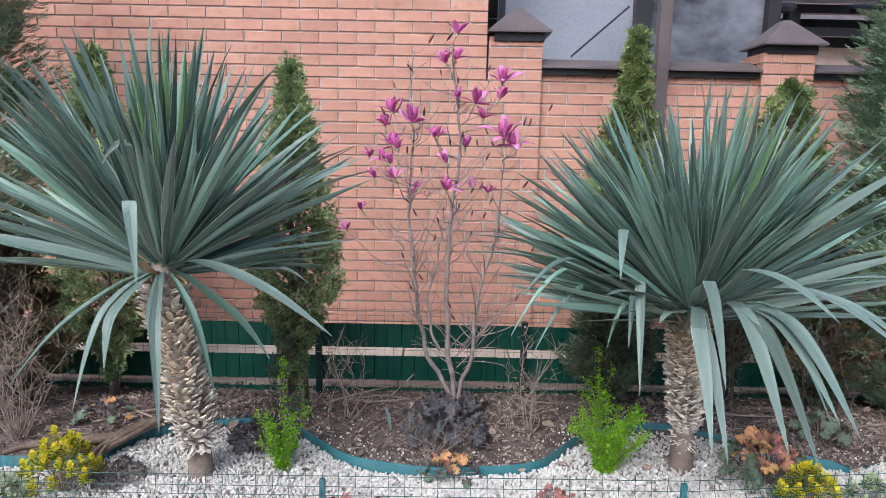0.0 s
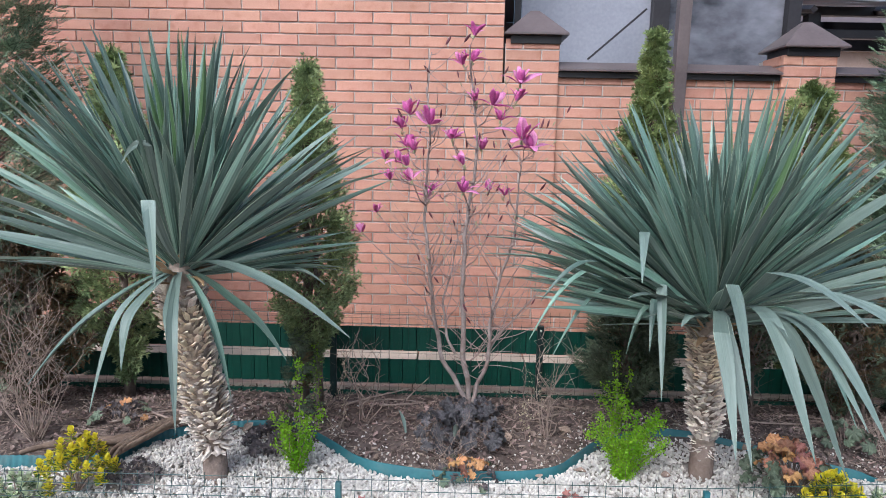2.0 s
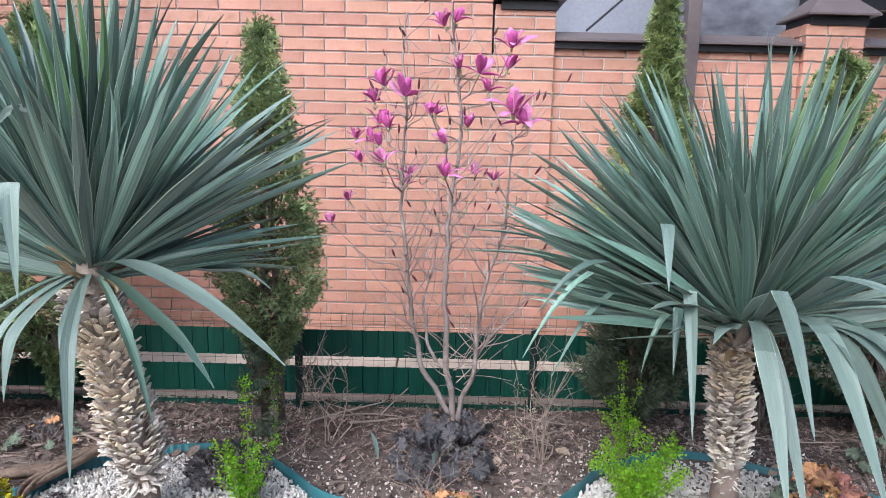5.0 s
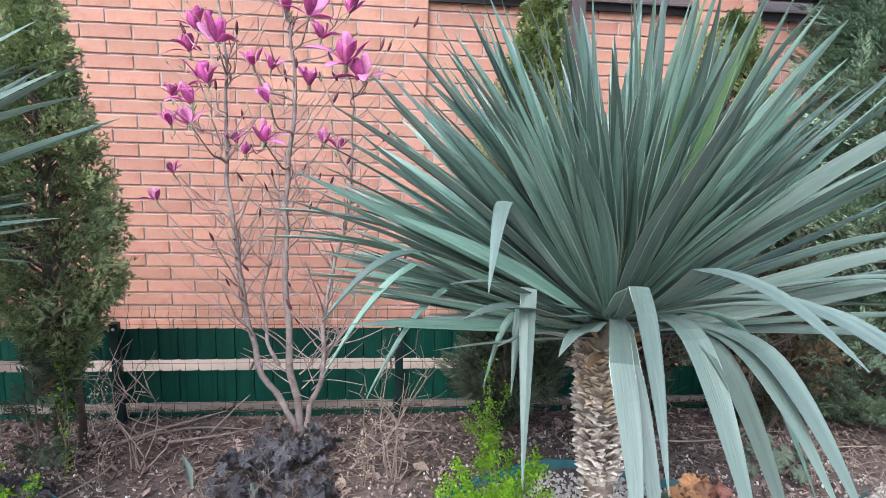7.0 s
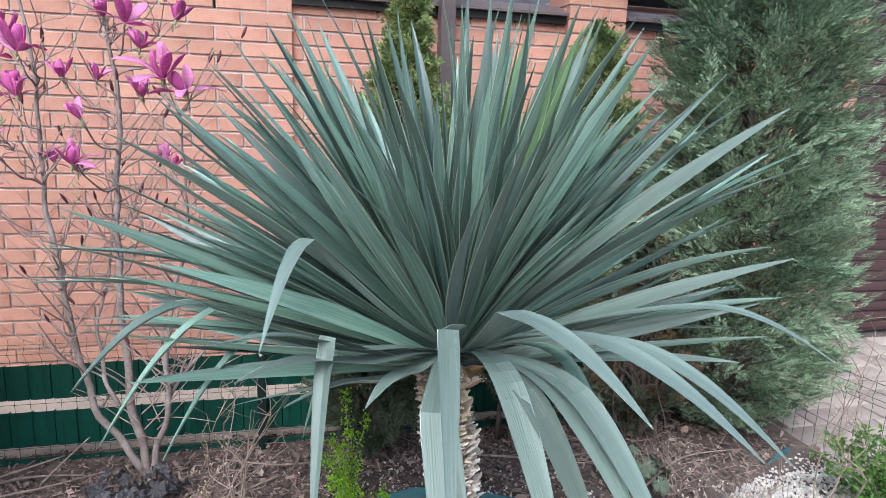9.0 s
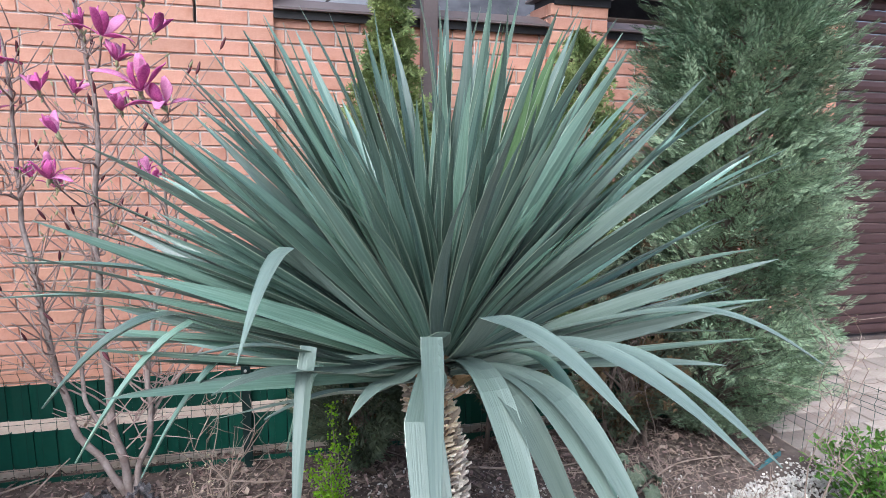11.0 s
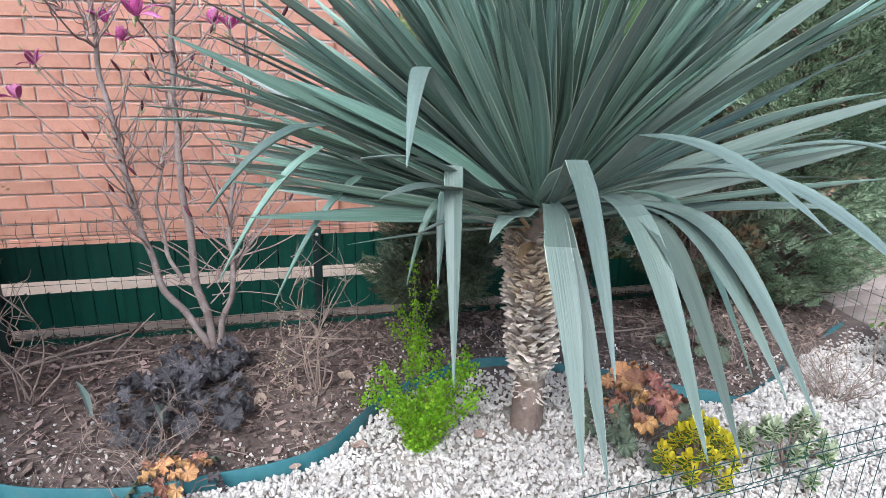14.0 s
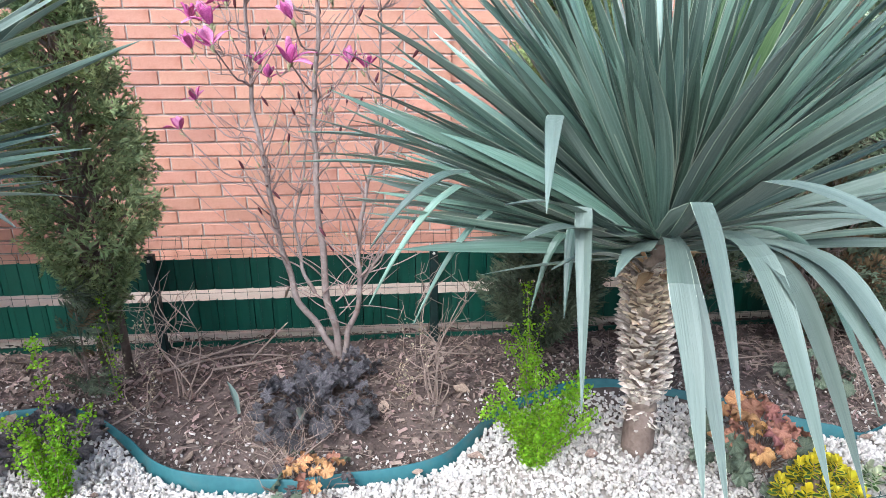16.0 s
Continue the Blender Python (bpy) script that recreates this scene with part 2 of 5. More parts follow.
def edge_line():
    """The wavy edging between the gravel and the bed, as smooth points in the plan."""
    knots = [(-3.3, 2.50), (-2.4, 2.55), (-1.87, 2.58), (-1.55, 2.64), (-1.44, 2.84), (-1.26, 2.96), (-0.92, 3.04), (-0.75, 2.985), (-0.58, 2.84), (-0.43, 2.68),
             (-0.27, 2.60), (-0.01, 2.56), (0.2, 2.58), (0.35, 2.595), (0.50, 2.645), (0.61, 2.76), (0.72, 2.89), (0.85, 2.97), (1.04, 3.043), (1.2, 3.048), (1.4, 2.975),
             (1.59, 2.877), (1.75, 2.75), (1.925, 2.68), (2.2, 2.78), (2.4, 2.90), (2.55, 2.955), (2.87, 3.10)]
    out = []
    for i in range(len(knots) - 1):
        p0, p1, p2, p3 = (Vector((*knots[min(max(k, 0), len(knots) - 1)], 0)) for k in (i - 1, i, i + 1, i + 2))
        for s in range(8):
            t = s / 8
            out.append(0.5 * ((2 * p1) + (p2 - p0) * t + (2 * p0 - 5 * p1 + 4 * p2 - p3) * t * t + (3 * p1 - p0 - 3 * p2 + p3) * t ** 3))
    out.append(Vector((*knots[-1], 0)))
    return out


EDGE = edge_line()


def edge_y(x):
    for a, b in zip(EDGE, EDGE[1:]):
        if a.x <= x <= b.x:
            return a.y + (b.y - a.y) * (x - a.x) / max(1e-6, b.x - a.x)
    return EDGE[0].y if x < EDGE[0].x else EDGE[-1].y


def grid_mesh(name, xs, ys, height, material, keep=None):
    verts = [(x, y, height(x, y)) for y in ys for x in xs]
    n = len(xs)
    faces = []
    for j in range(len(ys) - 1):
        for i in range(n - 1):
            if keep is None or keep(0.5 * (xs[i] + xs[i + 1]), 0.5 * (ys[j] + ys[j + 1])):
                faces.append((j * n + i, j * n + i + 1, (j + 1) * n + i + 1, (j + 1) * n + i))
    return mesh_data(name, verts, faces, material, True)


# one sheet: fine in the bed, coarse out to the horizon
gx = [-900, -200, -60, -20, -8, -5] + [-4 + 0.08 * i for i in range(101)] + [5, 8, 20, 60, 200, 900]
gy = [-900, -200, -60, -20, -6, -2, 0, 1] + [1.5 + 0.07 * i for i in range(44)] + [5, 6, 8, 20, 60, 200, 900]
ground = put("ground", grid_mesh("ground", gx, gy, lambda x, y: ground_z(x, y) if -4.1 < x < 2.98 and 1.4 < y < 4.6 else -0.07, M_SOIL))
tagged(ground, "dark brown soil of the planted bed before the brick wall", "ground", kind="structure")

gv, gf = [], []
ROWS_G = 16
line = [p for p in EDGE if p.x < 3.0]
for k, p in enumerate(line):
    for r in range(ROWS_G + 1):
        y = 1.2 + (p.y - 1.2) * r / ROWS_G
        gv.append((p.x, y, -0.014 + 0.010 * noise.noise((p.x * 3, y * 3, 5.0))))
    if k:
        a, b = (k - 1) * (ROWS_G + 1), k * (ROWS_G + 1)
        gf += [(a + r, b + r, b + r + 1, a + r + 1) for r in range(ROWS_G)]
gravel = put("gravel_bed", mesh_data("gravel_bed", gv, gf, M_GRAVEL_BED, True))
tagged(gravel, "pale grit bed under the white marble chips", "ground", kind="structure")
apron = thing("pavement", (0, 4.1, -0.07), "pale beige concrete strip between the green fence and the wall", "pavement", kind="structure")
x0 = -4.1
while x0 < 3.0:
    w = rng.uniform(0.75, 1.3)
    part("slab", box_bm(x0, x0 + w - 0.012, 3.78, 4.495, -0.14, -0.045 + rng.uniform(-0.003, 0.003), 0.005), M_CONCRETE, apron)
    x0 += w

# ---- setting: brick walls ----
LEFT_END, RIGHT_END = -4.2, 3.95


def wall_core(name, x0, x1, y0, y1, z1, label):
    me = bpy.data.meshes.new(name)
    bm = box_bm(x0, x1, y0, y1, -0.3, z1)
    bm.to_mesh(me)
    bm.free()
    me.materials.append(M_MORTAR)
    return tagged(put(name, me), label, "wall", kind="structure")


wall_left = wall_core("wall_left", LEFT_END, 0.312, WALL + 0.010, WALL + 0.39, 3.45, "tall wall of orange clay bricks with pale recessed joints")
pillar_1 = wall_core("pillar_1", 0.326, 0.70, WALL + 0.010, WALL + 0.39, 2.18, "orange brick pillar bonded to the tall wall")
bm = bmesh.new()
bm.from_mesh(pillar_1.data)
bmesh.ops.delete(bm, geom=bm.verts[:], context="VERTS")
for x0, z0, z1 in ((0.312, -0.3, 1.913), (0.326, 1.913, 2.18)):
    made = bmesh.ops.create_cube(bm, size=1)["verts"]
    bmesh.ops.transform(bm, matrix=Matrix.LocRotScale(((x0 + 0.70) / 2, WALL + 0.199, (z0 + z1) / 2), None, (0.70 - x0, 0.382, z1 - z0)), verts=made)
bm.to_mesh(pillar_1.data)
bm.free()
wall_right = wall_core("wall_right", 0.70, 2.246, WALL + 0.048, WALL + 0.30, 1.955, "low wall bay of orange clay bricks under a brown metal coping")
pillar_2 = wall_core("pillar_2", 2.246, 2.602, WALL + 0.010, WALL + 0.39, 2.13, "orange brick pillar under a brown pyramid cap")
wall_right_2 = wall_core("wall_right_2", 2.602, RIGHT_END, WALL + 0.048, WALL + 0.30, 1.955, "low wall bay of orange clay bricks beside the gate")
pillar_3 = wall_core("pillar_3", RIGHT_END, RIGHT_END + 0.38, WALL + 0.010, WALL + 0.39, 2.13, "orange brick pillar at the roller gate")

# ---- things: metal copings and caps ----


def metal_cap(x0, x1, y0, y1, z, rise, name="pillar_cap"):
    t = thing(name, ((x0 + x1) / 2, (y0 + y1) / 2, z), "brown painted sheet metal pyramid cap on the brick pillar", "pillar cap", "pillar caps")
    cx, cy = (x0 + x1) / 2, (y0 + y1) / 2
    bm = box_bm(x0 + 0.045, x1 - 0.045, y0 + 0.045, y1 - 0.045, z - 0.055, z, 0.003)
    part("collar", bm, M_DARK, t, "dark sheet metal collar")
    bm = bmesh.new()
    b = [bm.verts.new(p) for p in ((x0, y0, z), (x1, y0, z), (x1, y1, z), (x0, y1, z))]
    r = [bm.verts.new(p) for p in ((x0, y0, z + 0.012), (x1, y0, z + 0.012), (x1, y1, z + 0.012), (x0, y1, z + 0.012))]
    top = [bm.verts.new((cx + sx * 0.03, cy + sy * 0.03, z + rise)) for sx, sy in ((-1, -1), (1, -1), (1, 1), (-1, 1))]
    bm.faces.new(b[::-1])
    bm.faces.new(top)
    for lo, hi in ((b, r), (r, top)):
        for k in range(4):
            bm.faces.new((lo[k], lo[(k + 1) % 4], hi[(k + 1) % 4], hi[k]))
    bmesh.ops.recalc_face_normals(bm, faces=bm.faces)
    part("roof", bm, M_METAL, t)
    return t


def coping(x0, x1, label):
    t = thing("wall_coping", ((x0 + x1) / 2, WALL + 0.15, 1.96), label, "coping", "wall copings")
    # darker than the sheet above: shade under the overhang put into its colour
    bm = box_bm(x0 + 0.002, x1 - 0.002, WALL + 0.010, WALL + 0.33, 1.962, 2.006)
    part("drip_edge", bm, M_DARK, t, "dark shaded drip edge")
    bm = bmesh.new()
    y0, y1 = WALL - 0.03, WALL + 0.37
    sec = [(y0, 2.002), (y0, 2.014), ((y0 + y1) / 2, 2.085), (y1, 2.014), (y1, 2.002)]
    rows = [[bm.verts.new((x, y, z)) for y, z in sec] for x in (x0 + 0.002, x1 - 0.002)]
    for k in range(5):
        bm.faces.new((rows[0][k], rows[1][k], rows[1][(k + 1) % 5], rows[0][(k + 1) % 5]))
    bm.faces.new(rows[0]), bm.faces.new(rows[1][::-1])
    bmesh.ops.recalc_face_normals(bm, faces=bm.faces)
    part("sheet", bm, M_METAL, t)
    return t


coping(0.70, 2.232, "brown sheet metal coping on the low brick wall")
coping(2.602, RIGHT_END, "brown sheet metal coping on the low brick wall by the gate")
metal_cap(0.316, 0.752, WALL - 0.06, WALL + 0.38, 2.235, 0.19)
metal_cap(2.212, 2.655, WALL - 0.055, WALL + 0.34, 2.185, 0.19)

# ---- things: the covered yard behind the wall ----


def canopy():
    t = thing("canopy_screen", (2.0, 5.3, 0), "dark steel framed canopy with grey ribbed polycarbonate sheets behind the wall", "canopy")
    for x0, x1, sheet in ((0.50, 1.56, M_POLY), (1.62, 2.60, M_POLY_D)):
        verts, faces = [], []
        n = 90
        for i in range(n + 1):
            z = 1.2 + 2.6 * i / n
            dy = 0.0004 * (i % 2)
            for x in (x0, x1):
                verts += [(x, 5.28 + dy, z), (x, 5.31 + dy, z)]
        for i in range(n):
            a, b = 4 * i, 4 * i + 4
            faces += [(a, a + 2, b + 2, b), (a + 1, b + 1, b + 3, a + 3), (a, b, b + 1, a + 1), (a + 2, a + 3, b + 3, b + 2)]
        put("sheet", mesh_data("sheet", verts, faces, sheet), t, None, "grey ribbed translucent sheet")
    for x, w in ((1.585, 0.13), (2.62, 0.10), (0.46, 0.05)):
        part("post", box_bm(x - w / 2, x + w / 2, 5.18, 5.26, -0.05, 4.0, 0.004), M_DARK, t)
    part("downpipe", box_bm(1.462, 1.545, 4.375, 4.455, 1.25, 3.4, 0.008), M_METAL, t, "brown square pipe in front of the coping")
    part("roof", box_bm(0.4, 2.72, 5.2, 8.4, 3.05, 3.10, 0.004), M_DARK, t, "dark flat canopy roof")
    part("back_wall", box_bm(0.4, 2.72, 8.4, 8.5, -0.05, 3.05), M_METAL, t, "brown sheet metal back wall")
    v, f = tube([(1.02, 5.15, 2.17), (1.46, 5.15, 2.56)], [0.008, 0.008], 6)
    put("brace", mesh_data("brace", v, f, M_DARK), t)
    return t


canopy()


def pergola():
    """The sloping open roof beside the canopy: dark posts, beams and rafters under pale sheets."""
    t = thing("pergola", (3.6, 5.6, 0), "dark steel lean-to frame with sloping rafters and pale sheets", "pergola")
    for x, y in ((2.92, 5.5), (4.9, 5.5), (2.92, 7.2), (4.9, 7.2)):
        part("post", box_bm(x - 0.05, x + 0.05, y - 0.05, y + 0.05, -0.05, 2.62, 0.004), M_DARK, t)
    for y, z in ((5.5, 2.42), (5.5, 2.60)):
        part("beam", box_bm(2.72, 5.6, y - 0.035, y + 0.035, z, z + 0.07, 0.004), M_DARK, t)
    # added dark board that stands in for the darkness under the roof
    part("dark_board", box_bm(2.72, 5.6, 7.26, 7.32, 2.60, 2.90, 0.004), M_DARK, t)
    for k in range(5):
        x = 2.8 + 0.62 * k
        v, f = tube([(x, 5.25, 2.60), (x, 7.4, 3.02)], [0.032, 0.032], 4)
        put("rafter", mesh_data("rafter", v, f, M_DARK), t)
        if k < 4:
            bm = bmesh.new()
            q = [bm.verts.new((x + dx, y, z)) for dx, y, z in ((0.03, 5.2, 2.66), (0.59, 5.2, 2.66), (0.59, 7.4, 3.09), (0.03, 7.4, 3.09))]
            face = bm.faces.new(q)
            top = bmesh.ops.extrude_face_region(bm, geom=[face])["geom"]
            bmesh.ops.translate(bm, vec=(0, 0, 0.012), verts=[e for e in top if isinstance(e, bmesh.types.BMVert)])
            bmesh.ops.recalc_face_normals(bm, faces=bm.faces)
            part("roof_sheet", bm, M_POLY, t, "pale ribbed roof sheet")
    return t


pergola()


def far_house():
    t = thing("house", (6.5, 13.0, 0), "pale brick house beyond the yard under a brown roof", "house")
    part("wall", box_bm(2.5, 12.0, 12.0, 16.0, -0.1, 3.4), M_PALE_BRICK, t)
    bm = bmesh.new()
    v = [bm.verts.new(p) for p in ((2.2, 11.6, 3.4), (12.3, 11.6, 3.4), (12.3, 16.4, 3.4), (2.2, 16.4, 3.4), (2.2, 14.0, 5.2), (12.3, 14.0, 5.2))]
    for q in ((0, 1, 5, 4), (1, 2, 5), (2, 3, 4, 5), (3, 0, 4), (3, 2, 1, 0)):
        bm.faces.new([v[k] for k in q])
    bmesh.ops.recalc_face_normals(bm, faces=bm.faces)
    part("roof", bm, M_METAL, t, "brown metal roof")
    return t


far_house()

# ---- things: green fence behind the shrubs ----
FENCE_Y = 3.70
POSTS = [-3.25, -1.985, -0.722, 0.541, 1.80, 2.93]


def back_fence():
    t = thing("mesh_fence", (0, FENCE_Y, -0.06), "low green wire mesh fence woven with dark green plastic strips", "fence")
    for x in POSTS:
        p = part("post", box_bm(x - 0.019, x + 0.019, FENCE_Y - 0.045, FENCE_Y - 0.008, -0.3, 0.405, 0.004), M_POST, t)
        bm = bmesh.new()
        bmesh.ops.create_uvsphere(bm, u_segments=8, v_segments=6, radius=0.007)
        bmesh.ops.translate(bm, vec=(x, FENCE_Y - 0.047, 0.38), verts=bm.verts)
        part("bolt", bm, M_STONE, t, "bright bolt head", True)
    for a, b in zip(POSTS, POSTS[1:]):
        # pleated plastic strips, woven behind every second wire
        for z0, z1 in ((0.215, 0.365), (0.004, 0.161), (-0.11, -0.047)):
            verts, faces = [], []
            line = []
            n = round((b - a) / 0.083)
            for i in range(n):
                x, w = a + (b - a) * i / n, (b - a) / n
                line += [(x + 0.002, 0.020), (x + 0.004, 0.0), (x + w * 0.3, -0.003), (x + w * 0.7, -0.001), (x + w - 0.001, 0.001)]
            for x, y in line:
                g = 0.005 * noise.noise((x * 1.5, z0 * 9, 3.1))
                verts += [(x, FENCE_Y + 0.010 + y, z0 + g), (x, FENCE_Y + 0.010 + y, z1 + g), (x, FENCE_Y + 0.013 + y, z1 + g), (x, FENCE_Y + 0.013 + y, z0 + g)]
            for i in range(len(line) - 1):
                p, q = 4 * i, 4 * i + 4
                for k in range(4):
                    faces.append((p + k, q + k, q + (k + 1) % 4, p + (k + 1) % 4))
            put("privacy_strip", mesh_data("privacy_strip", verts, faces, M_STRIP), t)
        pieces = []
        n = round((b - a) / 0.0573)
        for i in range(n + 1):
            x = a + (b - a) * i / n
            pieces.append(tube([(x, FENCE_Y - 0.008, -0.1), (x, FENCE_Y - 0.008, 0.40), (x, FENCE_Y - 0.030, 0.43), (x, FENCE_Y - 0.006, 0.462), (x, FENCE_Y - 0.006, 0.485)], [0.0010] * 5, 5))
        for y, z in ((-0.010, 0.008), (-0.010, 0.205), (-0.010, 0.39), (-0.03, 0.43), (-0.008, 0.463)):
            pieces.append(tube([(a, FENCE_Y + y, z), (b, FENCE_Y + y, z)], [0.0011] * 2, 5))
        v, f = join(pieces)
        put("wire_mesh", mesh_data("wire_mesh", v, f, M_WIRE), t)
    return t


back_fence()


# ---- things: edging ----
def edging():
    t = thing("garden_edging", (0, 2.5, 0), "wavy turquoise plastic lawn edging between white gravel and soil", "edging")
    for x0, x1, rib in ((-3.3, -1.52, 0.004), (-1.56, -1.02, 0.004), (-1.06, -0.52, 0.0), (-0.56, 0.58, 0.0), (0.54, 1.30, 0.0), (1.26, 2.87, 0.0)):
        line, walked = [], 0.0
        for a, b in zip(EDGE, EDGE[1:]):
            if a.x >= x0 and b.x <= x1:
                steps = max(1, int((b - a).length / 0.006)) if rib else 1
                line += [a.lerp(b, k / steps) for k in range(steps)]
        verts, faces = [], []
        n = len(line)
        for i, p in enumerate(line):
            d = line[min(i + 1, n - 1)] - line[max(i - 1, 0)]
            walked += (line[i] - line[max(i - 1, 0)]).length
            nrm = Vector((-d.y, d.x, 0)).normalized()
            top = 0.036 + 0.012 * noise.noise((p.x * 2.3, p.y * 2, 9.0)) - 0.05 * smoothstep(1.85, 2.02, p.x) * (1 - smoothstep(2.55, 2.75, p.x))
            lean = 0.012 + 0.010 * noise.noise((p.x * 1.7, 4.0, 2.0)) + rib * math.sin(walked * 2 * math.pi / 0.03) + (0.004 if rib else 0.0)
            for off, z in ((-0.002, -0.06), (-0.002 + lean, top), (0.001 + lean, top + 0.004), (0.004 + lean, top), (0.003, -0.06)):
                q = p + nrm * off
                verts.append((q.x, q.y, z))
            if i:
                a, b = 5 * (i - 1), 5 * i
                faces += [(a + k, b + k, b + k + 1, a + k + 1) for k in range(4)]
        put("edging_strip", mesh_data("edging_strip", verts, faces, M_EDGE, True), t, None, "ribbed turquoise strip" if rib else "")
    return t


edging()


# ---- things: yuccas ----
def blade(rows, materials):
    """A leaf from rows of (point, side, up, width, cup, thickness): a channelled blade with pale margins and a brown tip."""
    verts, faces, slots = [], [], []
    n = len(rows) - 1
    for i, (p, side, up, w, cup, th) in enumerate(rows):
        e, k = w / 2, w / 2 * 0.93
        verts += [p - side * e + up * w * cup * 0.5, p - side * k + up * w * cup * 0.42, p + up * th * 0.4, p + side * k + up * w * cup * 0.42, p + side * e + up * w * cup * 0.5, p - up * th]
        if i:
            o = 6 * (i - 1)
            for k in range(6):
                faces.append((o + k, o + 6 + k, o + 6 + (k + 1) % 6, o + (k + 1) % 6))
                slots.append(1 if k in (0, 3) else 0)
    faces += [tuple(range(6)), tuple(6 * n + k for k in reversed(range(6)))]
    slots += [0, 2]
    me = mesh_data("leaf", verts, faces, materials[0])
    for m in materials[1:]:
        me.materials.append(m)
    me.polygons.foreach_set("material_index", slots)
    # lengthwise grain: across and along the blade, in metres
    run, flat = 0.0, []
    for i, row in enumerate(rows):
        run += (row[0] - rows[max(i - 1, 0)][0]).length
        e = row[3] / 2
        flat += [(-e, run), (-e * 0.88, run), (0, run), (e * 0.88, run), (e, run), (0.11, run)]
    uv = me.uv_layers.new(name="grain")
    uv.data.foreach_set("uv", [c for q in me.loops for c in flat[q.vertex_index]])
    return me


def leaf_width(s, width):
    return max(0.0012, width * (0.50 + 0.50 * smoothstep(0.0, 0.5, s)) * (1 - max(0.0, (s - 0.46) / 0.55) ** 1.75))


def yucca_leaf_mesh(length, width, bend, material, seed=0, fold=0.58):
    """A stiff channelled sword leaf along +Y, arching down (-Z) by bend degrees in all, a little swayed and twisted."""
    n = 16
    rows = []
    p = Vector((0, 0, 0))
    twist = 1.5 * noise.noise((seed * 1.7, 0.5, 0.1))
    sway = 0.32 * noise.noise((seed * 2.3, 7.5, 0.7))
    for i in range(n + 1):
        s = i / n
        a, h = -radians(bend) * s * s, sway * s * s
        d = Vector((math.sin(h) * math.cos(a), math.cos(h) * math.cos(a), math.sin(a)))
        flat = Vector((math.cos(h), -math.sin(h), 0))
        up = flat.cross(d)
        ca, sa = math.cos(twist * s), math.sin(twist * s)
        ripple = 1 + 0.03 * math.sin(s * 23 + seed)
        rows.append((p.copy(), flat * ca + up * sa, up * ca - flat * sa, leaf_width(s, width) * ripple, fold * (1 - 0.45 * s), 0.0032 * (1 - 0.8 * s)))
        p += d * (length / n)
    return blade(rows, (material, M_LEAF_E, M_LEAF_T))


def bent_leaf_mesh(points, width, material, fold):
    """A broken or hanging sword leaf from its base over a bend to its tip: folded sharply, or arching over."""
    a, k, t = (Vector(p) for p in points)
    fine = [a.lerp(k, i / 9) + Vector((0, 0, (0.05 if fold > 1 else -0.03) * math.sin(math.pi * i / 9))) for i in range(9)] if fold else [a.lerp(k, i / 9) + Vector((0, 0, 0.02 * math.sin(math.pi * i / 9))) for i in range(9)]
    fine += [k.lerp(t, i / 13) + Vector((0, 0, 0.03 * math.sin(math.pi * i / 13))) for i in range(14)]
    for turn in range(0 if fold else 7):
        fine = [fine[0]] + [q * 0.5 + (p + r) * 0.25 for p, q, r in zip(fine, fine[1:], fine[2:])] + [fine[-1]]
    out = Vector((t.x - a.x, t.y - a.y, 0)).normalized()
    across = Vector((out.y, -out.x, 0))
    n = len(fine) - 1
    rows = []
    for i, p in enumerate(fine):
        s = i / n
        d = (fine[min(i + 1, n)] - fine[max(i - 1, 0)]).normalized()
        side = (across - d * across.dot(d)).normalized()
        rows.append((p, side, side.cross(d), leaf_width(s * 0.96 + 0.04, width) if s < 0.98 else 0.0015, (0.16 if width > 0.045 else 0.5) * (min(1, abs(i - 9) / 3) if fold else 1), 0.0025))
    return blade(rows, (material, M_LEAF_E, M_LEAF_T))


# by rising droop: straight leaves first, arching ones last; three of each
LEAVES = [[yucca_leaf_mesh(1.0, 0.046 + 0.008 * k, b + 3 * k, M_LEAF_Y, 3 * j + k, 0.48) for k in range(3)] for j, b in enumerate((-6, 2, 8, 16, 28, 46))]
# paler copies for low leaves: waxy bloom plus bright upper-face sheen painted into colour
LEAVES_PALE = [yucca_leaf_mesh(1.0, 0.052 + 0.006 * k, 4 + 5 * k, M_LEAF_P, 60 + k, 0.4) for k in range(3)]
LEAVES_FRESH = [yucca_leaf_mesh(1.0, 0.044, b, M_LEAF_G, 20 + b) for b in (0, 5)]
HUSK = [yucca_leaf_mesh(0.10, 0.034, b, M_HUSK, 40 + b, 0.6) for b in (-30, 20, 50)]


def scale_mesh(seed, material=M_SCALE):
    """A dry woody leaf base: a thin ragged flake, wide at the foot, its tip curling out."""
    r = random.Random(seed)
    rows = [(0.0, 0.017, 0.0), (0.018, 0.0175 * r.uniform(0.9, 1.1), 0.004), (0.030, 0.0145 * r.uniform(0.8, 1.15), 0.009), (0.041 * r.uniform(0.85, 1.2), 0.0065 * r.uniform(0.4, 1.7), 0.019)]
    v, f = [], []
    for i, (y, w, z) in enumerate(rows):
        x = r.uniform(-0.003, 0.003) * i
        k = r.uniform(-0.003, 0.003) * i
        v += [(x - w, y + k, z), (x, y, z + 0.004), (x + w, y - k, z), (x, y, z - 0.003)]
        if i:
            o = 4 * (i - 1)
            f += [(o + k, o + 4 + k, o + 4 + (k + 1) % 4, o + (k + 1) % 4) for k in range(4)]
    f += [(0, 1, 2, 3), (15, 14, 13, 12)]
    return mesh_data("leaf_base", v, f, material)


SCALES = [scale_mesh(s) for s in range(7)]
SCALES_TAN = [scale_mesh(s, M_SCALE_T) for s in range(7)]


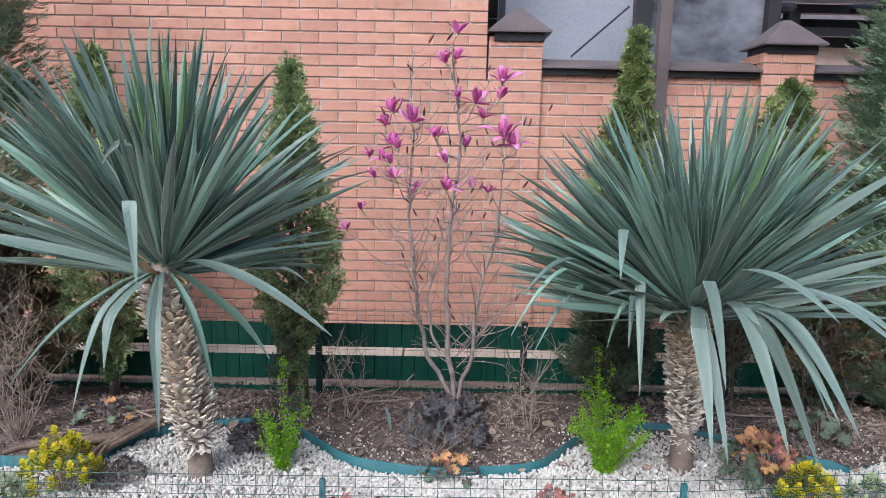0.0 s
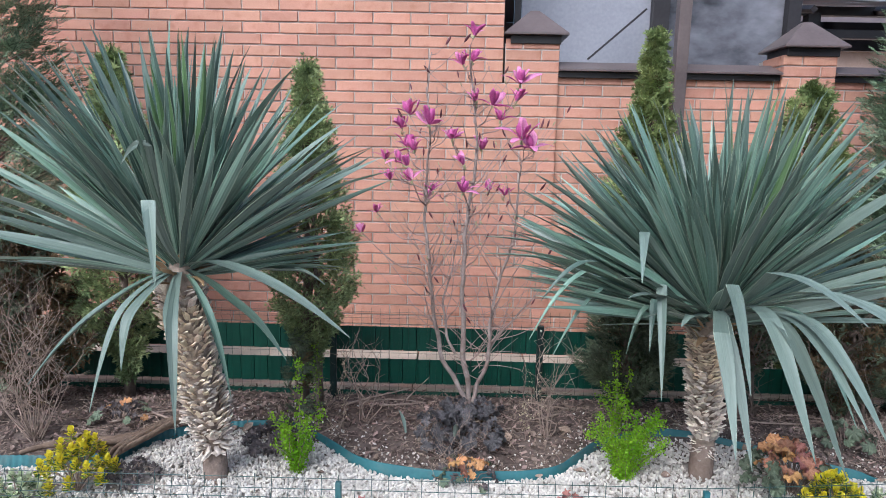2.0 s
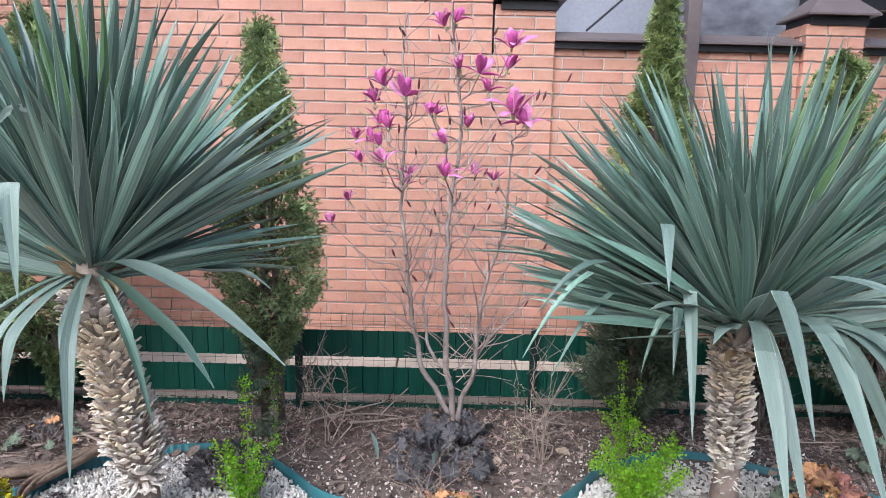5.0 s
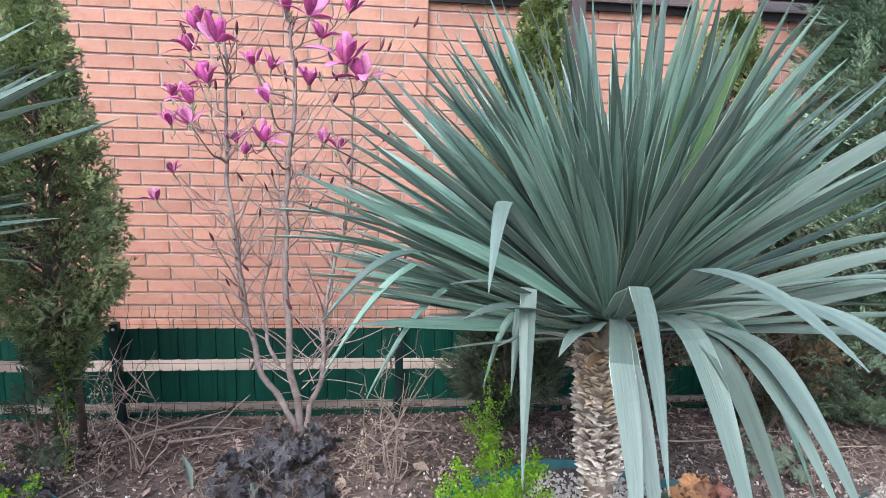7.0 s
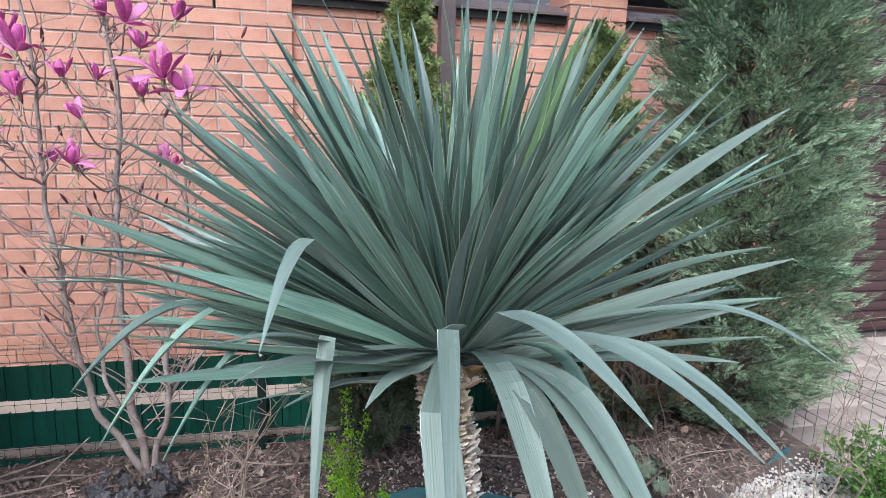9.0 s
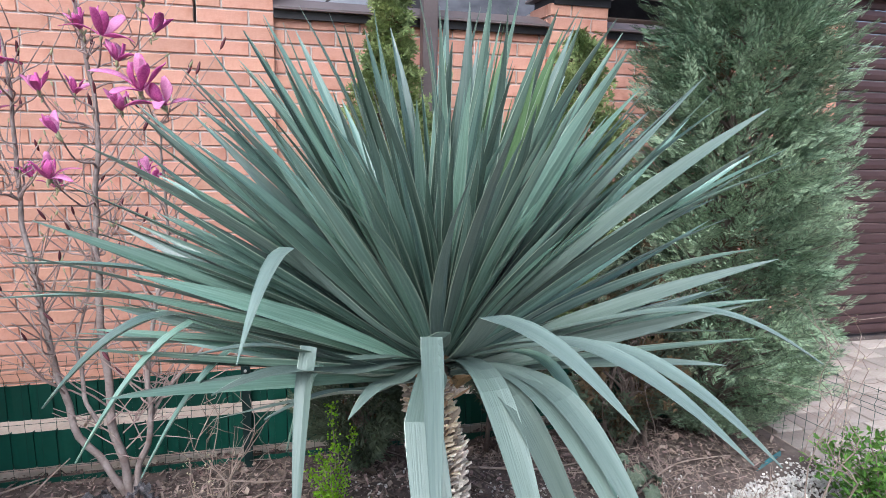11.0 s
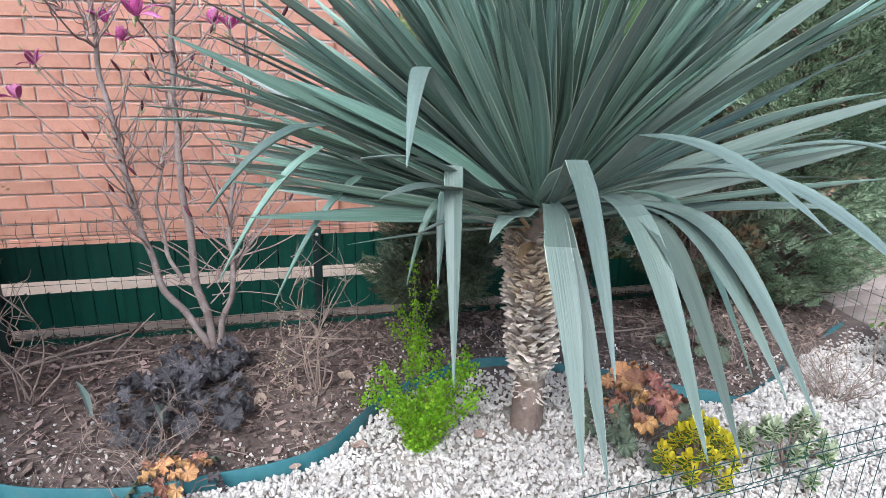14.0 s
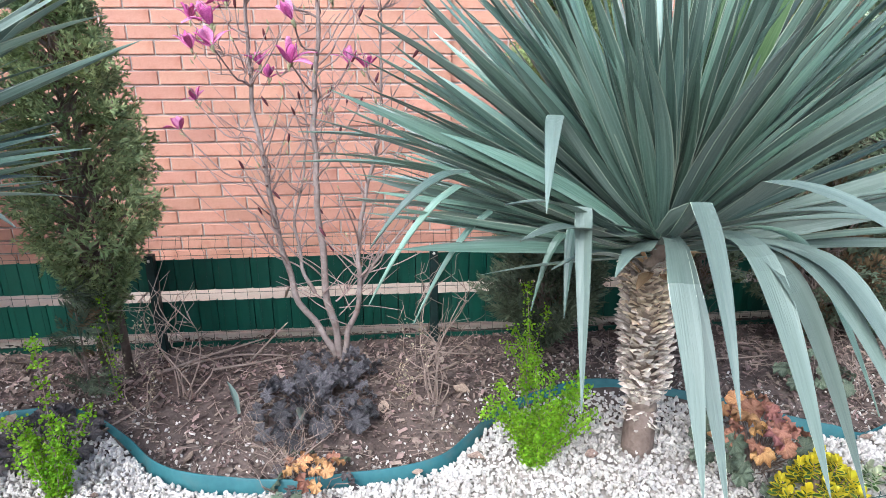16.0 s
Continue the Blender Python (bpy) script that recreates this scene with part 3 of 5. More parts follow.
def yucca(label, spine, radius, head, count, lengths, seed, special, guides, fresh_at=0.0, stubs=(), fresh_bark=0.72, flake_size=1.0, crowd=0):
    """spine: points of the trunk from the ground up; head: where the leaves spring from; special: bent leaves as (folded, bend, tip, width, pale); guides: long leaves as (turn, rise, length)."""
    r = random.Random(seed)
    t = thing("yucca", spine[0], label, "yucca", "yuccas")
    pts = [Vector(p) for p in spine]
    foot = pts[0].lerp(pts[1], 0.75)
    v, f = tube([pts[0] - Vector((0, 0, 0.06)), pts[0], pts[0].lerp(pts[1], 0.4), foot, pts[1]], [0.050, 0.054, 0.053, 0.050, 0.03], 14)
    v = [q + Vector((1, 1, 0)) * 0.004 * noise.noise(q * 18) for q in v]
    put("stub", mesh_data("stub", v, f, M_STUB, True), t, None, "bare brown foot of the trunk")
    rad = [radius * (0.62 if i < 2 else 0.80) for i, p in enumerate(pts)]
    v, f = tube([foot, *pts[1:], Vector(head) + Vector((0, 0, 0.05))], [0.05, *rad[1:], radius * 0.5], 14)
    put("trunk", mesh_data("trunk", v, f, M_TRUNK, True), t)
    total = sum((b - a).length for a, b in zip(pts, pts[1:]))
    n, near, rest = 640, 0, []
    for i in range(n):
        s = 0.19 + 0.85 * (i + 0.5) / n
        d = s * total
        for a, b in zip(pts, pts[1:]):
            if d <= (b - a).length or b is pts[-1]:
                c = a + (b - a) * (d / (b - a).length)
                axis = (b - a).normalized()
                break
            d -= (b - a).length
        ang = i * 2.39996 + r.uniform(-0.25, 0.25)
        e1 = axis.cross(Vector((0, 1, 0))).normalized()
        e2 = axis.cross(e1)
        out = e1 * math.cos(ang) + e2 * math.sin(ang)
        rr = radius * (0.78 + 0.10 * math.sin(s * 9 + seed) - 0.24 * smoothstep(0.40, 0.18, s))
        flare = r.uniform(0.2, 0.6)
        y = (out * flare + axis * (1 if s > 0.26 else r.uniform(-0.7, 0.5))).normalized()
        x = y.cross(out).normalized()
        z = x.cross(y)
        x = (x + z * r.uniform(-0.55, 0.55)).normalized()
        z = x.cross(y)
        k = flake_size * r.uniform(0.80, 1.18) * (0.8 if s < 0.27 else 1)
        m = Matrix((x, y, z)).transposed().to_4x4()
        m.translation = c + out * rr
        m = m @ Matrix.Diagonal((k * r.uniform(0.55, 0.95), k * r.uniform(0.8, 1.35), k, 1))
        if out.y < 0.02 and near < 296:
            put("leaf_base", (SCALES_TAN if s + r.gauss(0, 0.10) > fresh_bark else SCALES)[i % 7], t, m)
            near += 1
        else:
            rest.append(m)
    flake = SCALES[0]
    put("bark_cover", mesh_data("bark_cover", *strew(([tuple(q.co) for q in flake.vertices], [tuple(q.vertices) for q in flake.polygons]), rest), M_SCALE_J), t, None, "", "stuff")
    h = Vector(head)

    def reach(me, az, el, length, roll):
        """A leaf whose tip lies at a turn, a rise and a distance from the heart, whatever its own bend."""
        d = Vector((math.cos(radians(az)) * math.cos(radians(el)), math.sin(radians(az)) * math.cos(radians(el)), math.sin(radians(el))))
        tip = h + Vector((0, 0, 0.04)) + d * length
        base = h + Vector((d.x, d.y, 0)) * 0.04 + Vector((0, 0, 0.07 * max(0, d.z) - 0.02))
        end = me.vertices[len(me.vertices) - 4].co
        m = aim(base, tip - base, roll, (tip - base).length / end.length)
        turn = (m.to_3x3() @ end).rotation_difference(tip - base).to_matrix().to_4x4()
        put("leaf", me, t, Matrix.Translation(base) @ turn @ Matrix.Translation(-base) @ m)

    # the long outer leaves, one by one
    for i, (az, el, length) in enumerate(guides):
        reach(LEAVES_PALE[i % 3] if el < 54 and i % 5 < 2 else LEAVES[1 + i % 3 if el < 60 else i % 3][i % 3], az, el, length, r.gauss(0, 0.5))
    # the shorter ones between and behind them, in loose clumps
    for i in range(count):
        u = (i + 0.5) / count
        az = i * 137.508 + r.uniform(-28, 28)
        az += 16 * noise.noise((math.cos(radians(az)) * 2.2, math.sin(radians(az)) * 2.2, seed + 2.0 * u))
        el = max(-9, 86 - 94 * u ** 0.85 + r.gauss(0, 6) + 9 * noise.noise((math.cos(radians(az)) * 3, math.sin(radians(az)) * 3, seed * 1.7)))
        front = -math.sin(radians(az))
        if front > -0.1:
            el = max(el, 50 * smoothstep(-0.15, 0.6, front) - 8 + r.uniform(0, 16))
        kind = min(3, max(0, int(r.gauss(1.0 + 2.2 * max(0, u - 0.30), 0.9))))
        length = (lengths[0] + (lengths[1] - lengths[0]) * r.random()) * (1 - 0.22 * smoothstep(14, -6, el)) * (1 - 0.12 * smoothstep(0.2, 0.9, front))
        fresh = u < 0.16 and r.random() < 0.3 and math.cos(radians(az) - fresh_at) > -0.3
        reach(LEAVES_FRESH[kind % 2] if fresh else LEAVES[kind][i % 3], az, el, length, r.gauss(0, 0.65))
    # a skirt of low leaves at the sides and the back
    for i in range(26):
        reach(LEAVES[r.choice((0, 1, 2, 2))][i % 3], r.uniform(-8, 188), r.uniform(-4, 18), r.uniform(0.52, 0.80), r.gauss(0, 0.6))
    # the crowded side, towards a direction
    for i in range(46 if crowd else 0):
        reach(LEAVES[r.choice((0, 1, 1, 2))][i % 3], crowd + r.uniform(-48, 40), 6 + 58 * (i + 0.5) / 46, r.uniform(0.72, 0.96), r.gauss(0, 0.7))
    for i in range(26):
        az = i * 2.39996
        d = Vector((math.cos(az), math.sin(az), r.uniform(-0.1, 1.3)))
        put("husk", HUSK[i % 3], t, aim(h + Vector((d.x * 0.055, d.y * 0.055, r.uniform(-0.07, 0.05))), d, r.uniform(-0.6, 0.6), r.uniform(0.6, 1.1)), "dry brown papery leaf base")
    for i in range(7):
        az, el = -1.15 + 0.13 * i, radians(66 + 4 * (i % 3))
        d = Vector((math.cos(az) * math.cos(el), math.sin(az) * math.cos(el), math.sin(el)))
        put("leaf", LEAVES_FRESH[i % 2], t, aim(h + d * 0.06, d, r.gauss(0, 0.7), r.uniform(0.7, 0.92)), "fresh yellow-green leaf")
    for foot, tip, width in stubs:
        d = Vector(tip) - Vector(foot)
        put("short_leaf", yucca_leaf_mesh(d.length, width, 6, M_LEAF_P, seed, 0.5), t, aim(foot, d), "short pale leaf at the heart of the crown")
    for fold, bend, tip, width, pale in special:
        base = h + Vector((0, 0, 0.02)) + (Vector(bend) - h) * 0.08
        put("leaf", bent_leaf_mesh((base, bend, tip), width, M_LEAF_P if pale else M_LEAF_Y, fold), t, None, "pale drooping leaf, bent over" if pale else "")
    return t


YUCCA_R_LEAVES = [
    (1, (0.975, 2.12, 1.013), (0.90, 1.756, 0.75), 0.044, 1), (2, (0.945, 2.10, 0.845), (0.925, 1.86, 0.49), 0.055, 1), (2, (0.972, 2.12, 0.835), (0.985, 1.87, 0.45), 0.050, 1),
    (1, (1.071, 2.033, 1.076), (1.20, 1.73, 0.98), 0.060, 1), (0, (1.236, 2.035, 1.022), (1.468, 1.79, 0.86), 0.066, 1),
    (0, (1.34, 2.06, 0.995), (1.60, 1.86, 0.80), 0.066, 1), (0, (1.085, 2.09, 0.946), (1.165, 1.84, 0.50), 0.066, 1), (0, (1.17, 2.06, 0.925), (1.331, 1.86, 0.60), 0.060, 1),
    (0, (1.119, 2.043, 0.923), (1.329, 1.93, 0.40), 0.066, 1), (0, (1.207, 2.036, 0.928), (1.39, 1.84, 0.56), 0.070, 1),
    (1, (0.706, 2.275, 1.171), (0.618, 1.968, 1.04), 0.038, 1), (1, (0.739, 2.14, 1.003), (0.696, 1.927, 0.66), 0.036, 1),
]
YUCCA_R_MORE = [
    (1, (0.499, 2.149, 1.081), (0.307, 2.061, 0.954), 0.036, 0), (1, (0.505, 2.338, 1.007), (0.294, 2.236, 0.762), 0.034, 0),
    (0, (0.806, 2.18, 0.918), (0.577, 1.98, 0.988), 0.072, 1), (0, (0.95, 2.33, 0.83), (0.81, 2.12, 0.854), 0.05, 1), (1, (0.781, 2.42, 0.856), (0.693, 2.36, 0.674), 0.030, 0), (1, (0.591, 2.4, 0.928), (0.395, 2.3, 0.68), 0.030, 0), (1, (0.754, 2.25, 0.923), (0.717, 2.15, 0.751), 0.030, 0),
    (0, (1.543, 2.134, 1.041), (1.76, 1.95, 0.96), 0.052, 1), (0, (0.62, 2.57, 0.99), (0.129, 2.505, 1.11), 0.042, 0),
    (0, (0.62, 2.50, 0.95), (0.129, 2.436, 1.05), 0.040, 0),
]
YUCCA_R_HANG = [
    (0, (0.90, 2.27, 0.83), (0.655, 2.05, 0.905), 0.030, 1), (0, (0.80, 2.20, 0.94), (0.55, 2.0, 1.05), 0.046, 1),
    (0, (1.30, 2.28, 0.90), (1.42, 2.05, 0.53), 0.048, 0),
]
YUCCA_L_LEAVES = [
    (1, (-0.904, 1.80, 1.291), (-0.862, 1.73, 1.045), 0.040, 1), (1, (-1.017, 2.05, 1.449), (-1.112, 2.05, 1.383), 0.030, 1), (0, (-0.80, 2.16, 1.03), (-0.301, 1.778, 0.893), 0.072, 1),
    (0, (-0.99, 2.10, 0.83), (-0.93, 1.958, 0.48), 0.040, 1), (0, (-0.93, 2.27, 0.83), (-0.847, 2.264, 0.49), 0.036, 0),
    (0, (-0.80, 2.19, 0.89), (-0.568, 2.048, 0.72), 0.046, 0), (0, (-1.02, 2.16, 0.86), (-0.98, 2.05, 0.72), 0.050, 1),
    (0, (-1.20, 2.16, 0.86), (-1.26, 2.02, 0.52), 0.034, 1), (0, (-1.26, 2.20, 0.87), (-1.50, 2.06, 0.60), 0.042, 0),
    (0, (-1.16, 2.14, 0.84), (-1.16, 2.06, 0.66), 0.045, 1), (0, (-0.70, 2.45, 0.95), (-0.50, 2.38, 0.92), 0.045, 1),
]
YUCCA_R_TOP = [
    (160, 46, 0.97), (-175, 50, 0.97), (154, 54, 0.96), (-168, 59, 0.96), (153, 65, 0.96), (-159, 66, 0.96), (135, 71, 0.93), (-147, 67, 0.93), (118, 76, 0.92), (-133, 70, 0.92),
    (84, 73, 0.87), (-121, 76, 0.97), (70, 87, 0.97), (-107, 71, 0.92), (30, 82, 0.95), (-83, 74, 0.97), (24, 78, 0.93), (-82, 69, 0.93), (10, 72, 0.92), (-68, 66, 0.95),
    (-19, 70, 0.98), (-62, 64, 0.95), (-20, 63, 0.97), (-58, 57, 0.94), (-5, 50, 0.89), (-51, 49, 0.96),
    (-101, 38, 0.90), (-105, 50, 0.90), (-117, 51, 0.90), (-120, 37, 0.88), (-93, 46, 0.90),
]
YUCCA_R_SIDES = [
    (-165, 21, 1.03), (-164, 17, 1.02), (-166, 25, 1.01), (-167, 30, 1.01), (-167, 35, 1.01), (-169, 42, 0.98), (-175, 37, 0.85), (-173, 48, 0.89), (-167, 54, 0.99), (-167, 59, 0.96),
    (-166, 11, 0.93), (-165, 64, 0.94), (-168, 18, 0.93), (-170, 24, 0.91), (-42, 50, 0.97), (-37, 56, 0.88), (-34, 53, 0.84), (-41, 48, 0.97), (-40, 46, 0.95), (-43, 42, 1.01),
    (-41, 39, 0.96), (-42, 37, 0.99), (-42, 35, 0.99), (-38, 37, 0.90), (-35, 32, 0.82), (-47, 63, 0.97), (-42, 61, 0.93), (-36, 65, 0.82), (-31, 22, 0.66), (-32, 19, 0.67), (-37, 18, 0.79),
]
YUCCA_R_LOW = [
    (-20, 8, 0.80), (-10, 14, 0.85), (-25, 15, 0.86), (-30, 5, 0.74), (0, 10, 0.86), (10, 6, 0.84), (-15, 21, 0.90), (-33, 11, 0.80), (-38, 24, 0.88),
    (-160, 5, 0.80), (-172, 8, 0.85), (178, 12, 0.90), (170, 3, 0.80), (-150, 2, 0.65), (-174, 27, 0.95), (174, 20, 0.94), (-158, 13, 0.92),
]
YUCCA_L_LOW = [
    (-172, 9, 0.86), (-165, 3, 0.80), (-158, 12, 0.84), (-176, 0, 0.78), (176, 6, 0.85), (-150, 4, 0.72), (168, -3, 0.80), (-168, 16, 0.88), (-161, 22, 0.88),
]
YUCCA_L_LONG = [
    (-159, 65, 0.91), (-109, 61, 0.91), (-166, 70, 0.9), (-100, 65, 0.9), (167, 81, 0.88), (-78, 69, 0.9), (118, 82, 0.86), (-62, 69, 0.89), (89, 82, 0.87), (-52, 69, 0.9),
    (69, 78, 0.85), (-42, 67, 0.89), (42, 77, 0.9), (-35, 64, 0.88), (30, 71, 0.91), (-30, 62, 0.86), (38, 65, 0.87), (-15, 55, 0.91), (32, 52, 0.87), (-7, 43, 0.93),
    (26, 40, 0.89), (-7, 35, 0.9), (20, 31, 0.92), (-3, 24, 0.94), (19, 21, 0.92), (-4, 28, 0.92), (-160, 57, 0.9), (-115, 50, 0.83), (-170, 49, 0.82), (-115, 41, 0.76),
    (-61, 39, 0.8), (-60, 33, 0.7), (-72, 43, 0.8),
]
yucca("tall yucca with stiff blue-green sword leaves on a scaly pale trunk", [(1.165, 2.695, -0.05), (1.185, 2.735, 0.2), (1.14, 2.68, 0.45), (1.095, 2.625, 0.68)], 0.062,
      (1.11, 2.58, 0.755), 245, (0.66, 1.0), 3, YUCCA_R_LEAVES + YUCCA_R_MORE + YUCCA_R_HANG, YUCCA_R_TOP + YUCCA_R_SIDES + YUCCA_R_LOW, 0.0, (((1.045, 2.44, 0.845), (1.035, 2.23, 0.99), 0.055), ((1.045, 2.36, 0.86), (1.03, 2.26, 0.83), 0.045)), crowd=185)
yucca("tall yucca with stiff blue-green sword leaves on a leaning scaly trunk", [(-1.03, 2.555, -0.05), (-1.04, 2.55, 0.2), (-1.055, 2.47, 0.5), (-1.08, 2.40, 0.85)], 0.082,
      (-1.085, 2.41, 0.95), 245, (0.62, 0.96), 11, YUCCA_L_LEAVES, YUCCA_L_LONG + YUCCA_L_LOW, fresh_bark=0.52, flake_size=1.08)


# ---- things: conifers ----
def spray(fingers, length, width):
    """A flat fan of scale-leaved twigs along +Y."""
    pieces = []
    for k in range(fingers):
        a = (k - (fingers - 1) / 2) * 0.30
        s = length * (1 - 0.08 * abs(k - (fingers - 1) / 2)) * (0.7 if k % 2 else 1.0)
        o = Vector((0, 0.12 * length * abs(k - (fingers - 1) / 2), 0))
        d = Vector((math.sin(a), math.cos(a), 0.12 * math.sin(k * 2.1)))
        n = Vector((d.y, -d.x, 0))
        pieces.append(([o, o + d * s * 0.55 + n * width, o + d * s, o + d * s * 0.55 - n * width], [(0, 1, 2, 3)]))
    return join(pieces)


SPRAY = spray(7, 0.045, 0.0042)


def plume(length, pairs, width):
    """A soft feather of scale-leaved twigs along +Y: short fingers leave a stalk on both sides."""
    pieces = []
    for k in range(pairs * 2 + 1):
        y = length * 0.72 * (k // 2) / pairs
        side = 0 if k == pairs * 2 else -1 if k % 2 else 1
        a = side * (0.62 - 0.03 * (k // 2))
        s = length * 0.42 * (1 - 0.45 * (k // 2) / pairs)
        o = Vector((0, y, 0))
        d = Vector((math.sin(a), math.cos(a), 0.25 * math.sin(k * 2.7)))
        n = Vector((d.y, -d.x, 0))
        pieces.append(([o - n * width * 0.4, o + d * s * 0.5 + n * width, o + d * s, o + d * s * 0.5 - n * width], [(0, 1, 2, 3)]))
    return join(pieces)


FEATHER = plume(0.080, 5, 0.0036)


def conifer(label, base, height, profile, count, material, template, seed, trunks, droop=0.25, size=(0.8, 1.4), inner=0.25, category="thuja", name="thuja", group="columnar thujas", frond=0.11, plumes=0):
    """profile: radius at a fraction of the height. Branchlets carry flat sprays on both sides; with plumes, long arching ones in loose tiers."""
    r = random.Random(seed)
    t = thing(name, base, label, category, group)
    b = Vector(base)
    for dx, dy, top, rad in trunks:
        pts = [b + Vector((dx, dy, -0.05)), b + Vector((dx * 0.8, dy * 0.8, height * 0.3 * top)), b + Vector((dx * 0.3, dy * 0.3, height * 0.65 * top)), b + Vector((0, 0, height * 0.95 * top))]
        v, f = tube(pts, [rad, rad * 0.8, rad * 0.5, rad * 0.15], 8)
        put("trunk", mesh_data("trunk", v, f, M_BARK, True), t)
    mats, dry = [], []
    for i in range(count):
        s = (i + r.random()) / count
        rad = profile(s)
        if rad <= 0:
            continue
        az = r.uniform(0, 2 * math.pi)
        lump = 1 + 0.24 * noise.noise((math.cos(az) * 1.6 + seed, math.sin(az) * 1.6, s * height * 3.2)) + 0.14 * noise.noise((math.cos(az) * 5, math.sin(az) * 5 + seed, s * height * 9))
        q = r.random() ** 0.42
        rr = rad * lump * (0.30 + 0.70 * q)
        out = Vector((math.cos(az), math.sin(az), 0))
        p = b + out * rr + Vector((0, 0, s * height + r.uniform(-0.02, 0.02)))
        d = (out * r.uniform(0.5, 1.0) + Vector((r.uniform(-0.4, 0.4), r.uniform(-0.4, 0.4), r.uniform(0.2, 1.2) - droop))).normalized()
        if plumes:
            d = (out + Vector((r.uniform(-0.55, 0.55), r.uniform(-0.55, 0.55), r.uniform(0.15, 0.95)))).normalized()
        plane = Matrix.Rotation(r.uniform(-0.9, 0.9) if plumes else r.uniform(-1.57, 1.57), 4, "Y")
        k = r.uniform(*size)
        m0 = aim(p - d * frond * 0.5, d) @ plane
        brown = q < inner and r.random() < 0.75
        count_j = plumes or (6 if template is FEATHER else 9)
        for j in range(count_j):
            side = -1 if j % 2 else 1
            m = m0 @ Matrix.Translation((side * 0.004, frond * j / count_j, 0.012 * math.sin(j * 1.3) - (0.10 * frond * (j / count_j) ** 2 if plumes else 0))) @ Matrix.Rotation(-side * (0.75 - 0.06 * j), 4, "Z") @ Matrix.Rotation(r.uniform(-0.5, 0.5), 4, "Y") @ Matrix.Scale(k * (1.1 - 0.40 * j / count_j if plumes else 1.1 - 0.05 * j), 4)
            (dry if brown else mats).append(m)
        if i % 7 == 0 and rad > 0.05:
            v, f = tube([b + Vector((0, 0, max(0.05, s * height - rr * 0.7))), b + out * rr * 0.5 + Vector((0, 0, s * height - rr * 0.25)), p], [0.008, 0.005, 0.002], 5)
            put("limb", mesh_data("limb", v, f, M_BARK), t)
    put("crown", mesh_data("crown", *strew(template, mats), material), t, kind="stuff")
    if dry:
        put("dry_foliage", mesh_data("dry_foliage", *strew(template, dry), M_THUJA_I), t, kind="stuff")
    return t


def column(w, low=0.12, peak=0.32, power=1.35, spire=0.0):
    """Radius over the height: a swelling foot, a tapering body and, where there is one, a thin leading shoot."""
    def radius(s):
        if s <= low * 0.4:
            return 0
        body = s / (1 - spire)
        swell = w * smoothstep(low * 0.4, peak, body) * (1 - max(0, (body - peak) / (1.02 - peak)) ** power) if body < 1.02 else 0
        return max(swell, 0.055 * (1.04 - s) / (0.04 + spire)) if spire and s > 0.6 else swell
    return radius


conifer("narrow green thuja column with bare forked stems", (-0.77, 3.28, 0), 1.86, column(0.25, 0.25, 0.42, 1.25), 1250, M_THUJA_B, SPRAY, 21, [(-0.03, 0, 1, 0.02), (0.05, 0.02, 1, 0.018)], size=(0.6, 1.05))
conifer("pointed green thuja column behind the yucca", (1.24, 4.1, -0.05), 2.23, column(0.33, 0.12, 0.32, 1.9, 0.11), 1150, M_THUJA, SPRAY, 22, [(0, 0, 1, 0.03)])
conifer("small pointed green thuja near the pillar", (2.20, 4.0, -0.05), 1.93, column(0.29, 0.12, 0.32, 2.0, 0.03), 800, M_THUJA, SPRAY, 23, [(0, 0, 1, 0.03)])
conifer("small green thuja behind the leaning yucca", (-1.88, 3.45, 0), 1.93, column(0.26, 0.12, 0.32, 1.6), 700, M_THUJA_B, SPRAY, 24, [(0, 0, 1, 0.03)])
conifer("low green thuja behind the yucca trunk", (1.01, 3.46, 0), 1.05, column(0.22, 0.05, 0.25), 480, M_OLD_SHADE, FEATHER, 25, [(0, 0, 1, 0.02), (0.03, 0.0, 0.9, 0.012)])
conifer("large blue-green feathery cypress at the bed's end", (2.74, 3.48, -0.05), 3.3, column(0.455, 0.0, 0.10, 2.4), 3000, M_CYP, FEATHER, 31, [(0, 0, 1, 0.05), (0.1, 0.05, 0.9, 0.03)], 0.1, (0.75, 1.2), 0.22, "cypress", "cypress", "feathery cypresses", 0.24, 11)
conifer("blue-green feathery cypress beside the tall wall", (-2.64, 3.45, -0.05), 3.3, column(0.50, 0.05, 0.40, 2.2), 1500, M_CYP, FEATHER, 32, [(0, 0, 1, 0.05)], 0.1, (0.75, 1.2), 0.22, "cypress", "cypress", "feathery cypresses", 0.24, 11)
# their dark colour also carries the shade behind the yuccas
conifer("shaded brown old thuja with bare lower stems", (1.66, 3.50, 0), 1.0, column(0.22, 0.3, 0.4), 360, M_OLD_SHADE, SPRAY, 26, [(0.05, 0, 1, 0.014), (-0.06, 0.03, 0.9, 0.012), (0.0, -0.05, 0.9, 0.012), (0.12, 0.02, 0.9, 0.010)], inner=0.6)
conifer("shaded brown old thuja before the big cypress", (2.18, 3.34, 0), 0.95, column(0.26, 0.2, 0.35), 420, M_OLD_SHADE, SPRAY, 27, [(0.05, 0, 1, 0.014), (-0.08, 0.03, 0.9, 0.012), (0.1, -0.05, 0.9, 0.012)], inner=0.8)
conifer("shaded brown old thuja among dry twigs", (-2.30, 3.25, 0), 1.0, column(0.30, 0.1, 0.35), 520, M_OLD_SHADE, SPRAY, 28, [(0.05, 0, 1, 0.014), (-0.08, 0.03, 0.9, 0.012)], inner=0.95)
